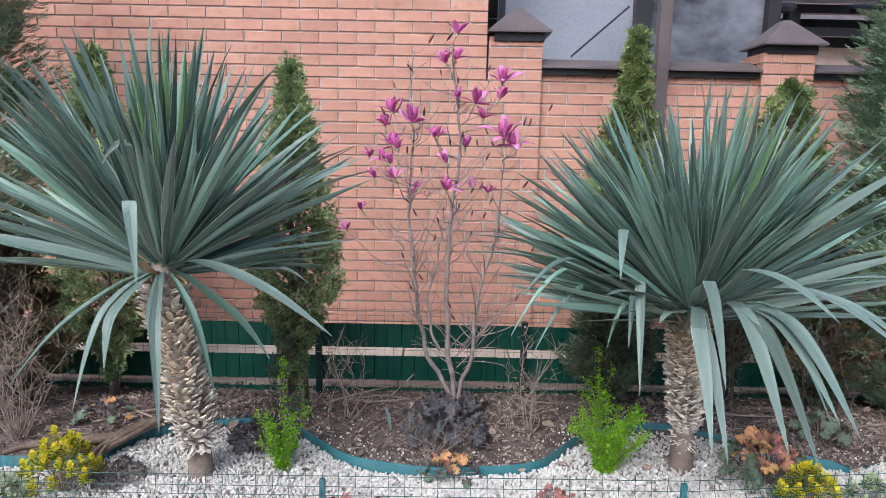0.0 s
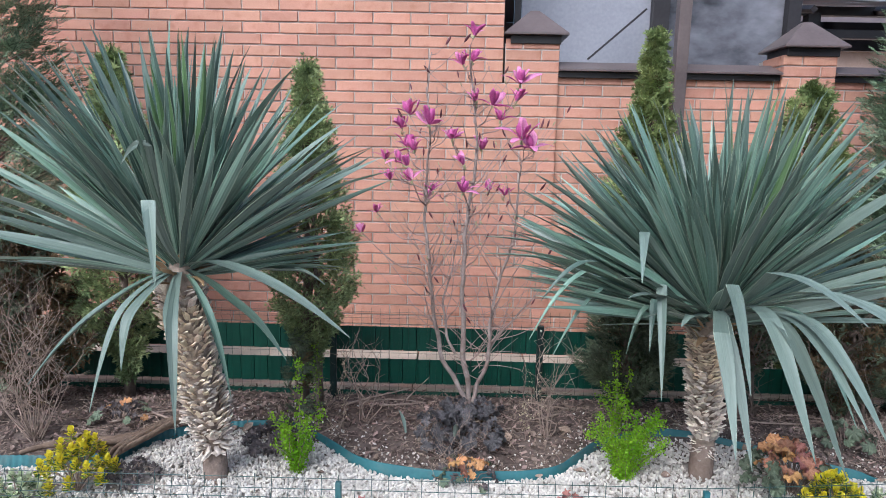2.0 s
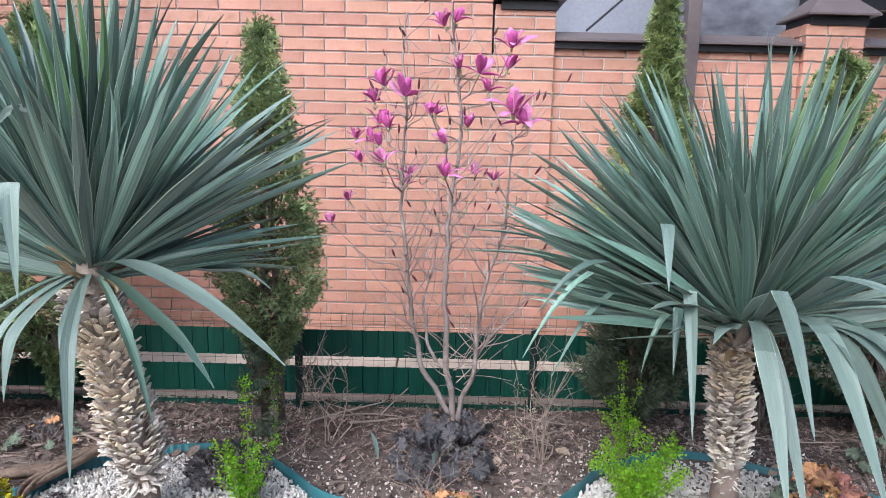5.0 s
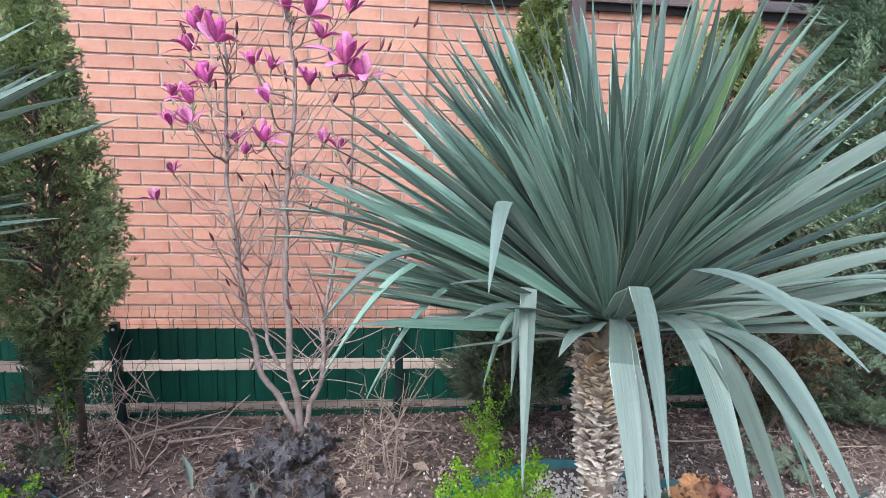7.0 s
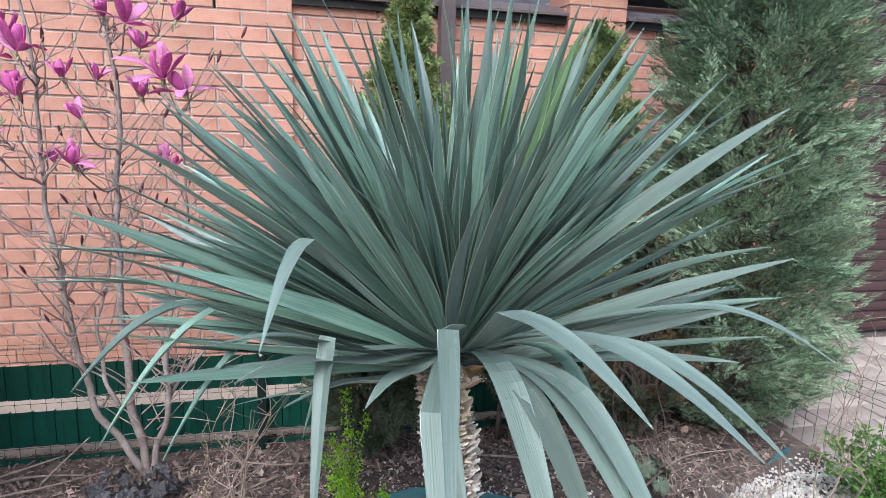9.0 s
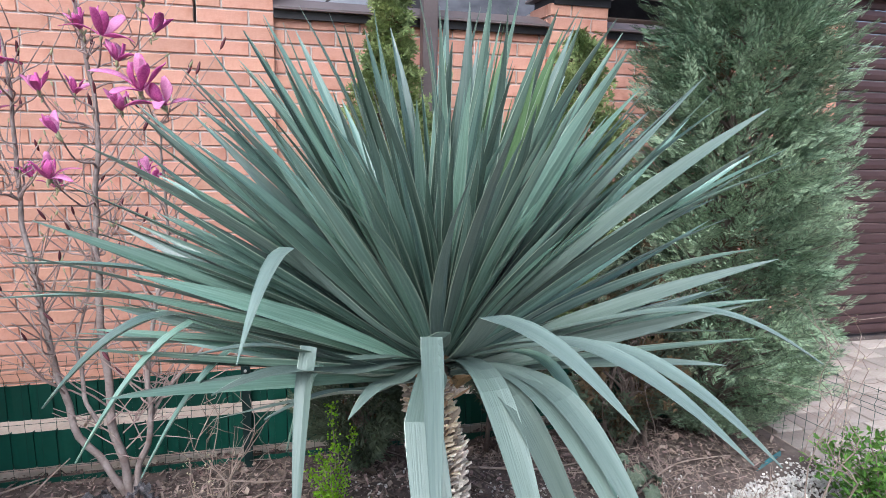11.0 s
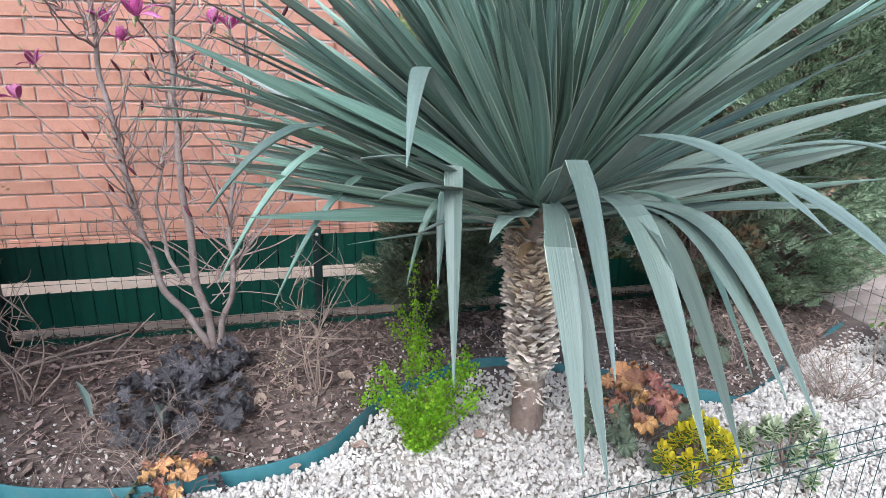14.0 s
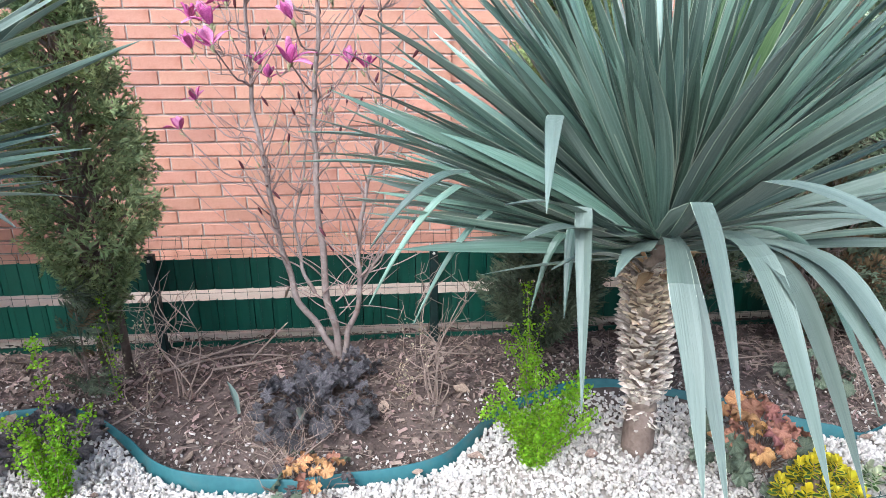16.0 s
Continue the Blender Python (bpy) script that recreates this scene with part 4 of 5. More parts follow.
conifer("low green feathery seedling at the thuja's foot", (-0.82, 3.17, 0), 0.46, column(0.12, 0.02, 0.3), 22, M_OLD_SHADE, FEATHER, 29, [(0, 0, 1, 0.006)], category="conifer", name="seedling", group="")
# ---- things: magnolia ----
def petal_mesh(curl=0.34, sway=0.0):
    """A spoon-shaped petal, 1 long, rising along +Y and opening outward at the tip."""
    verts, faces = [], []
    n = 6
    for i in range(n + 1):
        s = i / n
        w = 0.034 + 0.150 * math.sin(math.pi * min(1, (s * 0.93 + 0.02) ** 1.5)) ** 0.85
        y, z = s * (1 - 0.25 * max(0.0, curl - 0.4) * s), 0.15 * math.sin(s * math.pi) + curl * s ** 3
        for k, (u, cup) in enumerate(((-1, 0.10), (0, 0), (1, 0.10))):
            verts.append((u * w + sway * s * s, y, z + cup * w * 2.2 * -1 + 0.03 * u * math.sin(7 * s + 9 * curl)))
        for k, (u, cup) in enumerate(((1, 0.10), (0, 0), (-1, 0.10))):
            verts.append((u * w + sway * s * s, y, z + cup * w * 2.2 * -1 - 0.022 + 0.03 * u * math.sin(7 * s + 9 * curl)))
        if i:
            a, b = 6 * (i - 1), 6 * i
            faces += [(a + k, a + (k + 1) % 6, b + (k + 1) % 6, b + k) for k in range(6)]
    faces += [(5, 4, 3, 2, 1, 0), tuple(6 * n + k for k in range(6))]
    me = mesh_data("petal", verts, faces, M_PETAL, True)
    me.materials.append(M_PETAL_I)
    me.polygons.foreach_set("material_index", [1 if k < 6 * n and k % 6 in (3, 4) else 0 for k in range(len(faces))])
    return me


PETALS = [petal_mesh(0.34), petal_mesh(0.85, 0.16), petal_mesh(0.62, -0.22), petal_mesh(0.05, 0.08)]


def lathe_mesh(name, prof, material, sides=7):
    v, f = tube([(0, y, 0.08 * y * y) for y, r in prof], [r for y, r in prof], sides)
    return mesh_data(name, v, f, material, True)


BUD = lathe_mesh("bud", [(0, 0.05), (0.25, 0.115), (0.55, 0.12), (0.85, 0.07), (1, 0.02)], M_PETAL_D)
LEAFBUD = lathe_mesh("leaf_bud", [(0, 0.06), (0.3, 0.15), (0.65, 0.13), (1, 0.02)], M_BUD)


def catmull(points, steps=6):
    p = [Vector(q) for q in points]
    out = []
    for i in range(len(p) - 1):
        a, b, c, d = (p[min(max(k, 0), len(p) - 1)] for k in (i - 1, i, i + 1, i + 2))
        for s in range(steps):
            t = s / steps
            out.append(0.5 * ((2 * b) + (c - a) * t + (2 * a - 5 * b + 4 * c - d) * t * t + (3 * b - a - 3 * c + d) * t ** 3))
    out.append(p[-1])
    return out


def magnolia():
    r = random.Random(5)
    root = Vector((0.13, 3.42, 0.0))
    t = thing("magnolia", root, "young bare magnolia shrub with magenta lily-shaped flowers and pinkish grey stems", "magnolia")
    stems = [
        [(0.115, 3.42, -0.05), (0.075, 3.42, 0.06), (-0.04, 3.42, 0.26), (-0.09, 3.42, 0.47), (-0.12, 3.42, 0.68), (-0.14, 3.42, 0.88), (-0.16, 3.42, 1.10), (-0.15, 3.40, 1.32), (-0.14, 3.36, 1.58), (-0.155, 3.36, 1.83), (-0.13, 3.36, 1.95)],
        [(0.120, 3.42, -0.05), (0.105, 3.42, 0.08), (0.07, 3.42, 0.31), (0.06, 3.42, 0.58), (0.06, 3.42, 0.84), (0.07, 3.41, 1.08), (0.10, 3.38, 1.30), (0.11, 3.35, 1.52), (0.08, 3.33, 1.76), (0.06, 3.30, 1.98)],
        [(0.125, 3.42, -0.05), (0.145, 3.41, 0.10), (0.205, 3.38, 0.26), (0.215, 3.36, 0.47), (0.25, 3.34, 0.74), (0.31, 3.30, 0.94), (0.33, 3.25, 1.18), (0.33, 3.18, 1.40)],
        [(0.02, 3.42, 0.30), (-0.02, 3.46, 0.40), (-0.05, 3.50, 0.58), (0.0, 3.52, 0.80), (0.02, 3.54, 1.05), (0.0, 3.56, 1.30)],
        [(0.20, 3.38, 0.30), (0.27, 3.40, 0.42), (0.36, 3.43, 0.53), (0.46, 3.46, 0.63), (0.54, 3.48, 0.76)],
    ]
    radii = [0.0155, 0.0185, 0.0145, 0.009, 0.0075]
    nodes = []
    for pts, rad in zip(stems, radii):
        c = [p + Vector((0.013 * noise.noise((p.z * 9, rad * 900, 0)), 0.013 * noise.noise((p.z * 9, rad * 900, 5)), 0)) for p in catmull(pts, 5)]
        n = len(c)
        v, f = tube(c, [rad * (1 - 0.80 * i / n) * (1 + 0.10 * noise.noise((i * 0.9, rad * 77, 2))) for i in range(n)], 8)
        put("stem", mesh_data("stem", v, f, M_MAGBARK, True), t)
        nodes += [(p, rad * (1 - 0.8 * i / n)) for i, p in enumerate(c) if p.z > 0.35]

    def twig(a, b, rad, sag=0.0, wander=0.03):
        mid = a.lerp(b, 0.5) + Vector((r.uniform(-wander, wander), r.uniform(-wander, wander), sag))
        q = a.lerp(b, 0.22) + Vector((r.uniform(-wander, wander), r.uniform(-wander, wander), sag * 0.4)) * 0.6
        c = catmull([a, q, mid, b], 4)
        v, f = tube(c, [rad * (1 - 0.55 * i / len(c)) for i in range(len(c))], 6)
        put("twig", mesh_data("twig", v, f, M_MAGTWIG, True), t)
        return c

    def flower(p, size, openness, d):
        fl = thing("flower", (0, 0, 0))
        fl.parent = t
        fl.location = Vector(p) - root
        axis = Vector(d).normalized()
        base = axis.to_track_quat("Y", "Z").to_matrix().to_4x4()
        for k in range(r.choice((6, 7, 8, 8))):
            inner = k % 2
            m = Matrix.Translation(p) @ base @ Matrix.Rotation(2 * math.pi * k / 8 + r.uniform(-0.2, 0.2), 4, "Y") @ Matrix.Rotation(radians(openness * (0.28 if inner else 0.78) * r.uniform(0.5, 1.45)), 4, "X") @ Matrix.Rotation(r.gauss(0, 0.35), 4, "Y")
            size_k = 0.028 + 0.68 * size
            put("petal", PETALS[r.choice((0, 3, 3) if inner else (0, 1, 1, 2, 2, 3))], fl, m @ Matrix.Diagonal((size_k * r.uniform(0.85, 1.1), size_k * (0.85 if inner else 1.0) * r.uniform(0.9, 1.1), size_k, 1)))
        put("bract", LEAFBUD, fl, Matrix.Translation(Vector(p) - axis * 0.015) @ base @ Matrix.Scale(0.035, 4))
        for k in range(2):
            put("bract", LEAFBUD, fl, aim(Vector(p) - axis * r.uniform(0.01, 0.04), axis + Vector((r.gauss(0, 0.7), r.gauss(0, 0.7), 0)), 0, r.uniform(0.022, 0.036)))

    FLOWERS = [
        (0.18, 3.209, 1.675, 0.105, 52), (0.316, 3.023, 1.505, 0.12, 45), (0.375, 3.046, 1.465, 0.105, 62), (-0.252, 3.45, 1.63, 0.105, 42), (-0.137, 3.234, 1.575, 0.11, 48), (-0.277, 3.517, 1.46, 0.085, 30),
        (0.046, 3.173, 1.375, 0.065, 10), (0.043, 3.063, 1.245, 0.07, 26), (0.197, 3.646, 1.215, 0.07, 40), (0.27, 3.384, 1.21, 0.06, 35), (0.148, 3.564, 1.455, 0.085, 34), (-0.01, 3.594, 1.51, 0.065, 22),
        (0.311, 3.333, 1.705, 0.075, 25), (0.311, 3.166, 1.775, 0.095, 28), (-0.217, 3.152, 1.295, 0.075, 34), (-0.349, 3.383, 1.28, 0.065, 24), (-0.402, 3.60, 1.385, 0.065, 28), (-0.468, 3.78, 1.06, 0.06, 26), (-0.574, 3.865, 0.925, 0.07, 42),
    ]
    MORE = [(-0.16, 3.80, 1.15, 0.06, 45), (0.098, 3.308, 1.70, 0.06, 15), (0.03, 3.30, 1.88, 0.075, 32), (0.075, 3.31, 1.90, 0.07, 45), (0.08, 3.29, 2.02, 0.055, 12), (-0.25, 3.30, 1.36, 0.06, 25), (-0.30, 3.47, 1.38, 0.07, 35), (-0.23, 3.46, 1.44, 0.075, 45), (-0.30, 3.50, 1.56, 0.08, 40), (-0.02, 3.25, 1.50, 0.06, 30), (0.22, 3.20, 1.60, 0.065, 35), (-0.12, 3.42, 1.22, 0.05, 20)]
    for x, y, z, size, op in FLOWERS + MORE:
        p = Vector((x, y, z))
        best = min((q for q in nodes if q[0].z < z - 0.05), key=lambda q: (q[0] - p).length + 0.9 * max(0, 0.14 - (z - q[0].z)))
        c = twig(best[0], p, max(0.0028, min(0.005, best[1] * 0.7)), -0.03 * (p - best[0]).length / 0.3)
        flower(p, size, op, (c[-1] - c[-3]).normalized() * 0.4 + Vector((r.uniform(-0.5, 0.5), r.uniform(-0.45, 0.2), 1)))
        nodes.append((c[len(c) // 2], 0.003))
    # bare twigs ending in felted buds and dark unopened flowers
    ends = []
    for i in range(250):
        a, rad = nodes[r.randrange(len(nodes))]
        az = r.uniform(0, 2 * math.pi)
        reach = r.uniform(0.08, 0.30) * (1.25 if a.z < 0.8 else 0.8)
        b = a + Vector((math.cos(az) * reach, math.sin(az) * reach * 0.7, r.uniform(0.35, 1.25) * reach + 0.02))
        if b.z > 2.0 or b.y > 4.3:
            continue
        c = twig(a, b, max(0.0021, min(0.0042, rad * 0.55)), -0.02, 0.02)
        ends.append((b, (c[-1] - c[-2]).normalized()))
        if i % 3 == 0:
            nodes.append((c[len(c) // 2 + 1], 0.002))
    for i, (p, d) in enumerate(ends):
        if i % 5 == 0:
            put("bud", BUD, t, aim(p, d + Vector((0, 0, 0.3)), r.uniform(0, 6), r.uniform(0.035, 0.055)), "dark purple unopened bud")
        elif i % 2:
            put("leaf_bud", LEAFBUD, t, aim(p, d, 0, r.uniform(0.014, 0.028)))
    # low suckers at the foot
    for i in range(16):
        a = Vector((0.10 + r.uniform(-0.05, 0.08), 3.40 + r.uniform(-0.04, 0.04), r.uniform(0.15, 0.35)))
        b = a + Vector((r.choice((-1, 1)) * r.uniform(0.08, 0.28), r.uniform(-0.15, 0.1), r.uniform(-0.02, 0.28)))
        twig(a, b, 0.0026, 0.02, 0.02)
    return t


magnolia()


# ---- things: small plants ----
def lobed_leaf(material, seed, lobes=5, ruffle=0.10, depth=0.25):
    """A round, lobed and ruffled leaf, 1 across, in the local XY plane with its stalk at the origin."""
    n = 49
    verts = [(0, 0.0, 0.0)]
    for ring in (0.55, 1.0):
        for k in range(n):
            a = -math.pi / 2 + 0.25 + (2 * math.pi - 0.5) * k / (n - 1)
            rad = 0.5 * ring * (1 - (depth if ring == 1 else 0.2 * depth) * (0.5 + 0.5 * math.cos(a * lobes + seed)) + 0.03 * math.sin(a * 19 + seed))
            verts.append((rad * math.cos(a), rad * math.sin(a) + 0.12, ring * ring * ruffle * (math.sin(a * lobes + seed * 2) + 0.6 * math.sin(a * 11 + seed)) - 0.10 * ring * ring + 0.04))
    faces = [(0, 1 + k, 2 + k) for k in range(n - 1)] + [(1 + k, 1 + n + k, 2 + n + k, 2 + k) for k in range(n - 1)]
    m = len(verts)
    verts += [(x, y, z - 0.02) for x, y, z in verts]
    faces += [tuple(m + i for i in reversed(f)) for f in faces]
    rim = [0, *range(1 + n, 1 + 2 * n)]
    faces += [(rim[k], rim[k + 1], m + rim[k + 1], m + rim[k]) for k in range(len(rim) - 1)]
    return mesh_data("leaf", verts, faces, material, True)


def heuchera(at, label, meshes, count, spread, height, size, seed):
    r = random.Random(seed)
    at = Vector((at[0], at[1], ground_z(at[0], at[1]) if at[1] > edge_y(at[0]) else 0.0))
    t = thing("heuchera", at, label, "heuchera", "heucheras")
    stalks = []
    for i in range(count):
        az = i * 2.39996 + r.uniform(-0.3, 0.3)
        q = math.sqrt((i + 0.5) / count)
        p = at + Vector((math.cos(az) * spread * q, math.sin(az) * spread * q, height * (1 - 0.72 * q * q) * r.uniform(0.75, 1.15) + 0.02))
        out = Vector((math.cos(az), math.sin(az), 0))
        nrm = (Vector((0, -0.25, 1)) + out * r.uniform(0.2, 1.3) * q + Vector((r.gauss(0, 0.7), r.gauss(0, 0.7), 0))).normalized()
        y = (out - nrm * out.dot(nrm)).normalized()
        x = y.cross(nrm)
        m = Matrix((x, y, nrm)).transposed().to_4x4()
        m.translation = p
        half = (len(meshes) + 1) // 2
        pool = meshes[:half] if q < 0.68 else meshes[half:] or meshes
        put("leaf", pool[r.randrange(len(pool))], t, m @ Matrix.Scale(size * r.uniform(0.7, 1.2), 4))
        stalks.append(tube([at + Vector((out.x * 0.02, out.y * 0.02, -0.01)), at.lerp(p, 0.55) + Vector((0, 0, 0.02)), p], [0.0022, 0.0018, 0.0015], 5))
    for q in stalks:
        put("stalk", mesh_data("stalk", *q, M_HB if meshes is HB else M_TWIG), t)
    return t


M_HB = pm("black_heuchera_leaf", (0.030, 0.028, 0.032), (0.135, 0.127, 0.135), 16, 0.30, 0.6, 45, vary="object", amount=0.5, spec=0.7)
M_HO = pm("amber_heuchera_leaf", (0.50, 0.24, 0.10), (0.74, 0.46, 0.20), 24, 0.6, 0.3, 60, vary="object", amount=0.25, trans=0.15)
M_HP = pm("pink_heuchera_leaf", (0.34, 0.115, 0.10), (0.52, 0.255, 0.215), 24, 0.6, 0.3, 60, vary="object", amount=0.2, trans=0.15)
M_HG = pm("dull_green_heuchera_leaf", (0.085, 0.115, 0.075), (0.185, 0.225, 0.15), 24, 0.6, 0.3, 60, vary="object", amount=0.3, trans=0.1)
M_HGREY = pm("withered_grey_leaf", (0.075, 0.062, 0.062), (0.165, 0.142, 0.138), 12, 0.8, 0.4, 60, vary="object", amount=0.3)
M_LIME = pm("lime_small_leaf", (0.235, 0.47, 0.014), (0.40, 0.64, 0.04), 6, 0.5, 0.1, 60, vary="island", amount=0.25, trans=0.3)
M_YEL = pm("yellow_leaf_margin", (0.78, 0.70, 0.03), (0.90, 0.83, 0.10), 9, 0.45, 0.1, 60, vary="island", amount=0.2, trans=0.15)
M_CREAM = pm("cream_leaf_margin", (0.62, 0.68, 0.48), (0.78, 0.82, 0.64), 9, 0.45, 0.1, 60, vary="island", amount=0.2, trans=0.15)
M_EGREEN = pm("euonymus_green", (0.09, 0.19, 0.055), (0.17, 0.30, 0.09), 9, 0.4, 0.1, 60, vary="island", amount=0.3, trans=0.1)
M_PRIVET = pm("fresh_green_leaf", (0.12, 0.27, 0.045), (0.24, 0.42, 0.09), 9, 0.45, 0.1, 60, vary="island", amount=0.3, trans=0.2)
M_DRYLEAF = pm("dry_brown_leaf", (0.20, 0.14, 0.105), (0.36, 0.28, 0.22), 10, 0.9, 0.4, 60, vary="object", amount=0.35)
M_DRIFT = pm("weathered_root_wood", (0.11, 0.075, 0.055), (0.26, 0.19, 0.14), 6, 0.9, 0.8, 70, stretch=(1, 1, 1))
M_SEED = pm("pale_bud", (0.45, 0.40, 0.25), (0.62, 0.57, 0.40), 20, 0.8, 0.0, 60)

M_HPEACH = pm("peach_heuchera_leaf", (0.36, 0.15, 0.09), (0.54, 0.29, 0.19), 24, 0.6, 0.3, 60, vary="object", amount=0.25, trans=0.15)
HB = [lobed_leaf(M_HB, s, 5, 0.15, 0.15) for s in (0.0, 1.1, 2.3, 3.7)]
HO, HP, HG = [lobed_leaf(M_HO, s, 7, 0.12, 0.11) for s in (0.4, 1.7)], [lobed_leaf(M_HP, 0.9, 7, 0.12, 0.11)], [lobed_leaf(M_HG, s, 7, 0.08, 0.14) for s in (0.2, 2.0)]
HC = [lobed_leaf(M_HPEACH, s, 7, 0.12, 0.11) for s in (0.9, 2.7)]
HS = [lobed_leaf(M_HP, s, 5, 0.14, 0.42) for s in (0.3, 1.9)]
HGREY = [lobed_leaf(M_HGREY, s, 5, 0.20, 0.3) for s in (0.6, 2.2)]
heuchera((0.05, 2.97), "black-purple heuchera with glossy ruffled leaves on the soil", HB, 38, 0.235, 0.11, 0.080, 41)
heuchera((0.10, 3.20), "small black-purple heuchera at the magnolia's foot", HB, 16, 0.17, 0.075, 0.072, 42)
heuchera((1.50, 2.55), "heuchera with amber, pink and dull green leaves on white gravel", HC + HO + HC + HP + HG + HG + HG, 66, 0.19, 0.19, 0.070, 43)
heuchera((0.09, 2.57), "amber and brown heuchera at the edging", HO + HO + HC + HG + HGREY, 24, 0.13, 0.12, 0.056, 44)
heuchera((0.51, 2.33), "small reddish heuchera on white gravel", HS, 14, 0.075, 0.06, 0.052, 45)
heuchera((-0.37, 2.22), "small brick-red heuchera on white gravel", HS, 14, 0.09, 0.06, 0.056, 46)
heuchera((-0.83, 2.86), "withered grey heuchera beside the leaning yucca", HGREY, 30, 0.17, 0.06, 0.072, 47)
heuchera((-1.38, 2.50), "withered dark heuchera on white gravel", HGREY, 22, 0.12, 0.035, 0.048, 48)
heuchera((-1.72, 3.05), "dull green heuchera among dry leaves", HGREY + HGREY + HG + HO[:1], 14, 0.15, 0.06, 0.055, 49)
heuchera((2.02, 3.02), "dull green heuchera under the bare twigs", HG, 14, 0.14, 0.09, 0.076, 50)


def oval(length, width, fold=0.25):
    v = [(0, 0, 0), (width / 2, length * 0.5, width * fold), (0, length, 0), (-width / 2, length * 0.5, width * fold), (0, length * 0.5, 0)]
    return v, [(0, 1, 4), (1, 2, 4), (2, 3, 4), (3, 0, 4), (0, 4, 1), (1, 4, 2), (2, 4, 3), (3, 4, 0)]


TINY = oval(0.012, 0.009)


def round_leaf(length, width, fold=0.2):
    """A rounded leaf, creased along its middle."""
    ring = [(0, 0, 0), (0.42, 0.25, 1), (0.5, 0.55, 1), (0.33, 0.85, 0.8), (0, 1, 0), (-0.33, 0.85, 0.8), (-0.5, 0.55, 1), (-0.42, 0.25, 1)]
    v = [(x * width, y * length, z * width * 0.5 * fold) for x, y, z in ring] + [(0, length * 0.5, 0)]
    f = [(k, (k + 1) % 8, 8) for k in range(8)]
    return v, f + [(8, (k + 1) % 8, k) for k in range(8)]


BOXLEAF = round_leaf(0.0105, 0.0085)


def lime_bush(at, label, stems, height, spread, seed, leaves=150, others=(0.40, 0.85)):
    r = random.Random(seed)
    at = Vector((at[0], at[1], 0.0))
    t = thing("lime_bush", at, label, "shrub", "lime shrubs")
    mats = []
    for i in range(stems):
        az = r.uniform(0, 2 * math.pi)
        h = height * (1.0 if i == 0 else r.uniform(*others))
        b = at + Vector((math.cos(az) * spread * r.uniform(0.3, 1), math.sin(az) * spread * r.uniform(0.3, 0.9), h))
        if i == 0:
            b = at + Vector((0.0, 0.05, h))
        c = catmull([at + Vector((r.uniform(-0.015, 0.015), r.uniform(-0.015, 0.015), -0.02)), at.lerp(b, 0.4) + Vector((r.uniform(-0.02, 0.02), r.uniform(-0.02, 0.02), 0.02)), b], 6)
        v, f = tube(c, [0.0028 * (1 - 0.7 * k / len(c)) for k in range(len(c))], 5)
        put("stem", mesh_data("stem", v, f, M_TWIG), t)
        for k in range(int(leaves * h / height)):
            s = r.uniform(0.12, 1)
            p = c[min(len(c) - 1, int(s * len(c)))] + Vector((r.gauss(0, 0.0115), r.gauss(0, 0.0115), r.gauss(0, 0.010)))
            mats.append(aim(p, (r.gauss(0, 1), r.gauss(0, 1), r.uniform(-0.1, 1.2)), r.uniform(0, 6), r.uniform(0.7, 1.2)))
    put("foliage", mesh_data("foliage", *strew(BOXLEAF, mats), M_LIME), t, kind="stuff")
    return t


lime_bush((-0.68, 2.60), "small lime green shrub with tiny round leaves on white gravel", 15, 0.50, 0.13, 61, 460, (0.25, 0.58))
lime_bush((0.79, 2.63), "small bushy lime green shrub with tiny leaves on white gravel", 20, 0.36, 0.20, 62, 520)
lime_bush((0.86, 3.08), "slender lime green shrub in front of the low thuja", 8, 0.42, 0.13, 63, 260)
lime_bush((-0.72, 3.12), "slender pale green sprig before the thuja stems", 3, 0.42, 0.04, 64, 70)


def euonymus(at, label, margin, count, spread, height, seed):
    """Shoots that end in rosettes of green leaves with a pale or yellow margin."""
    r = random.Random(seed)
    at = Vector((at[0], at[1], 0.0))
    t = thing("euonymus", at, label, "euonymus", "variegated euonymus")
    outer, inner, stems = [], [], []
    for i in range(count):
        az, q = i * 2.39996, math.sqrt((i + 0.5) / count)
        tip = at + Vector((math.cos(az) * spread * q, math.sin(az) * spread * q * 0.8, height * (1 - 0.6 * q * q) * r.uniform(0.75, 1.1)))
        stems.append(tube([at, at.lerp(tip, 0.5) + Vector((0, 0, 0.02)), tip], [0.003, 0.0025, 0.0018], 5))
        for k in range(18):
            a = k * 2.39996 + r.uniform(-0.3, 0.3)
            lvl = min(1, k / 14)
            d = Vector((math.cos(a) * (0.35 + lvl), math.sin(a) * (0.35 + lvl), 1.0 - 0.9 * lvl))
            p = tip - Vector((0, 0, 0.0028 * k))
            m = aim(p, d, r.uniform(-0.3, 0.3), r.uniform(0.6, 0.95))
            outer.append(m)
            if k > 2:
                inner.append(m @ Matrix.Translation((0, 0.003, 0.0016)) @ Matrix.Scale((0.5 + 0.95 * lvl) * (0.95 if margin is M_CREAM else 1), 4))
    for q in stems:
        put("stem", mesh_data("stem", *q, M_TWIG), t)
    put("margin_foliage", mesh_data("margin_foliage", *strew(round_leaf(0.036, 0.025), outer), margin), t, kind="stuff")
    put("green_foliage", mesh_data("green_foliage", *strew(round_leaf(0.024, 0.010), inner), M_EGREEN), t, kind="stuff")
    return t


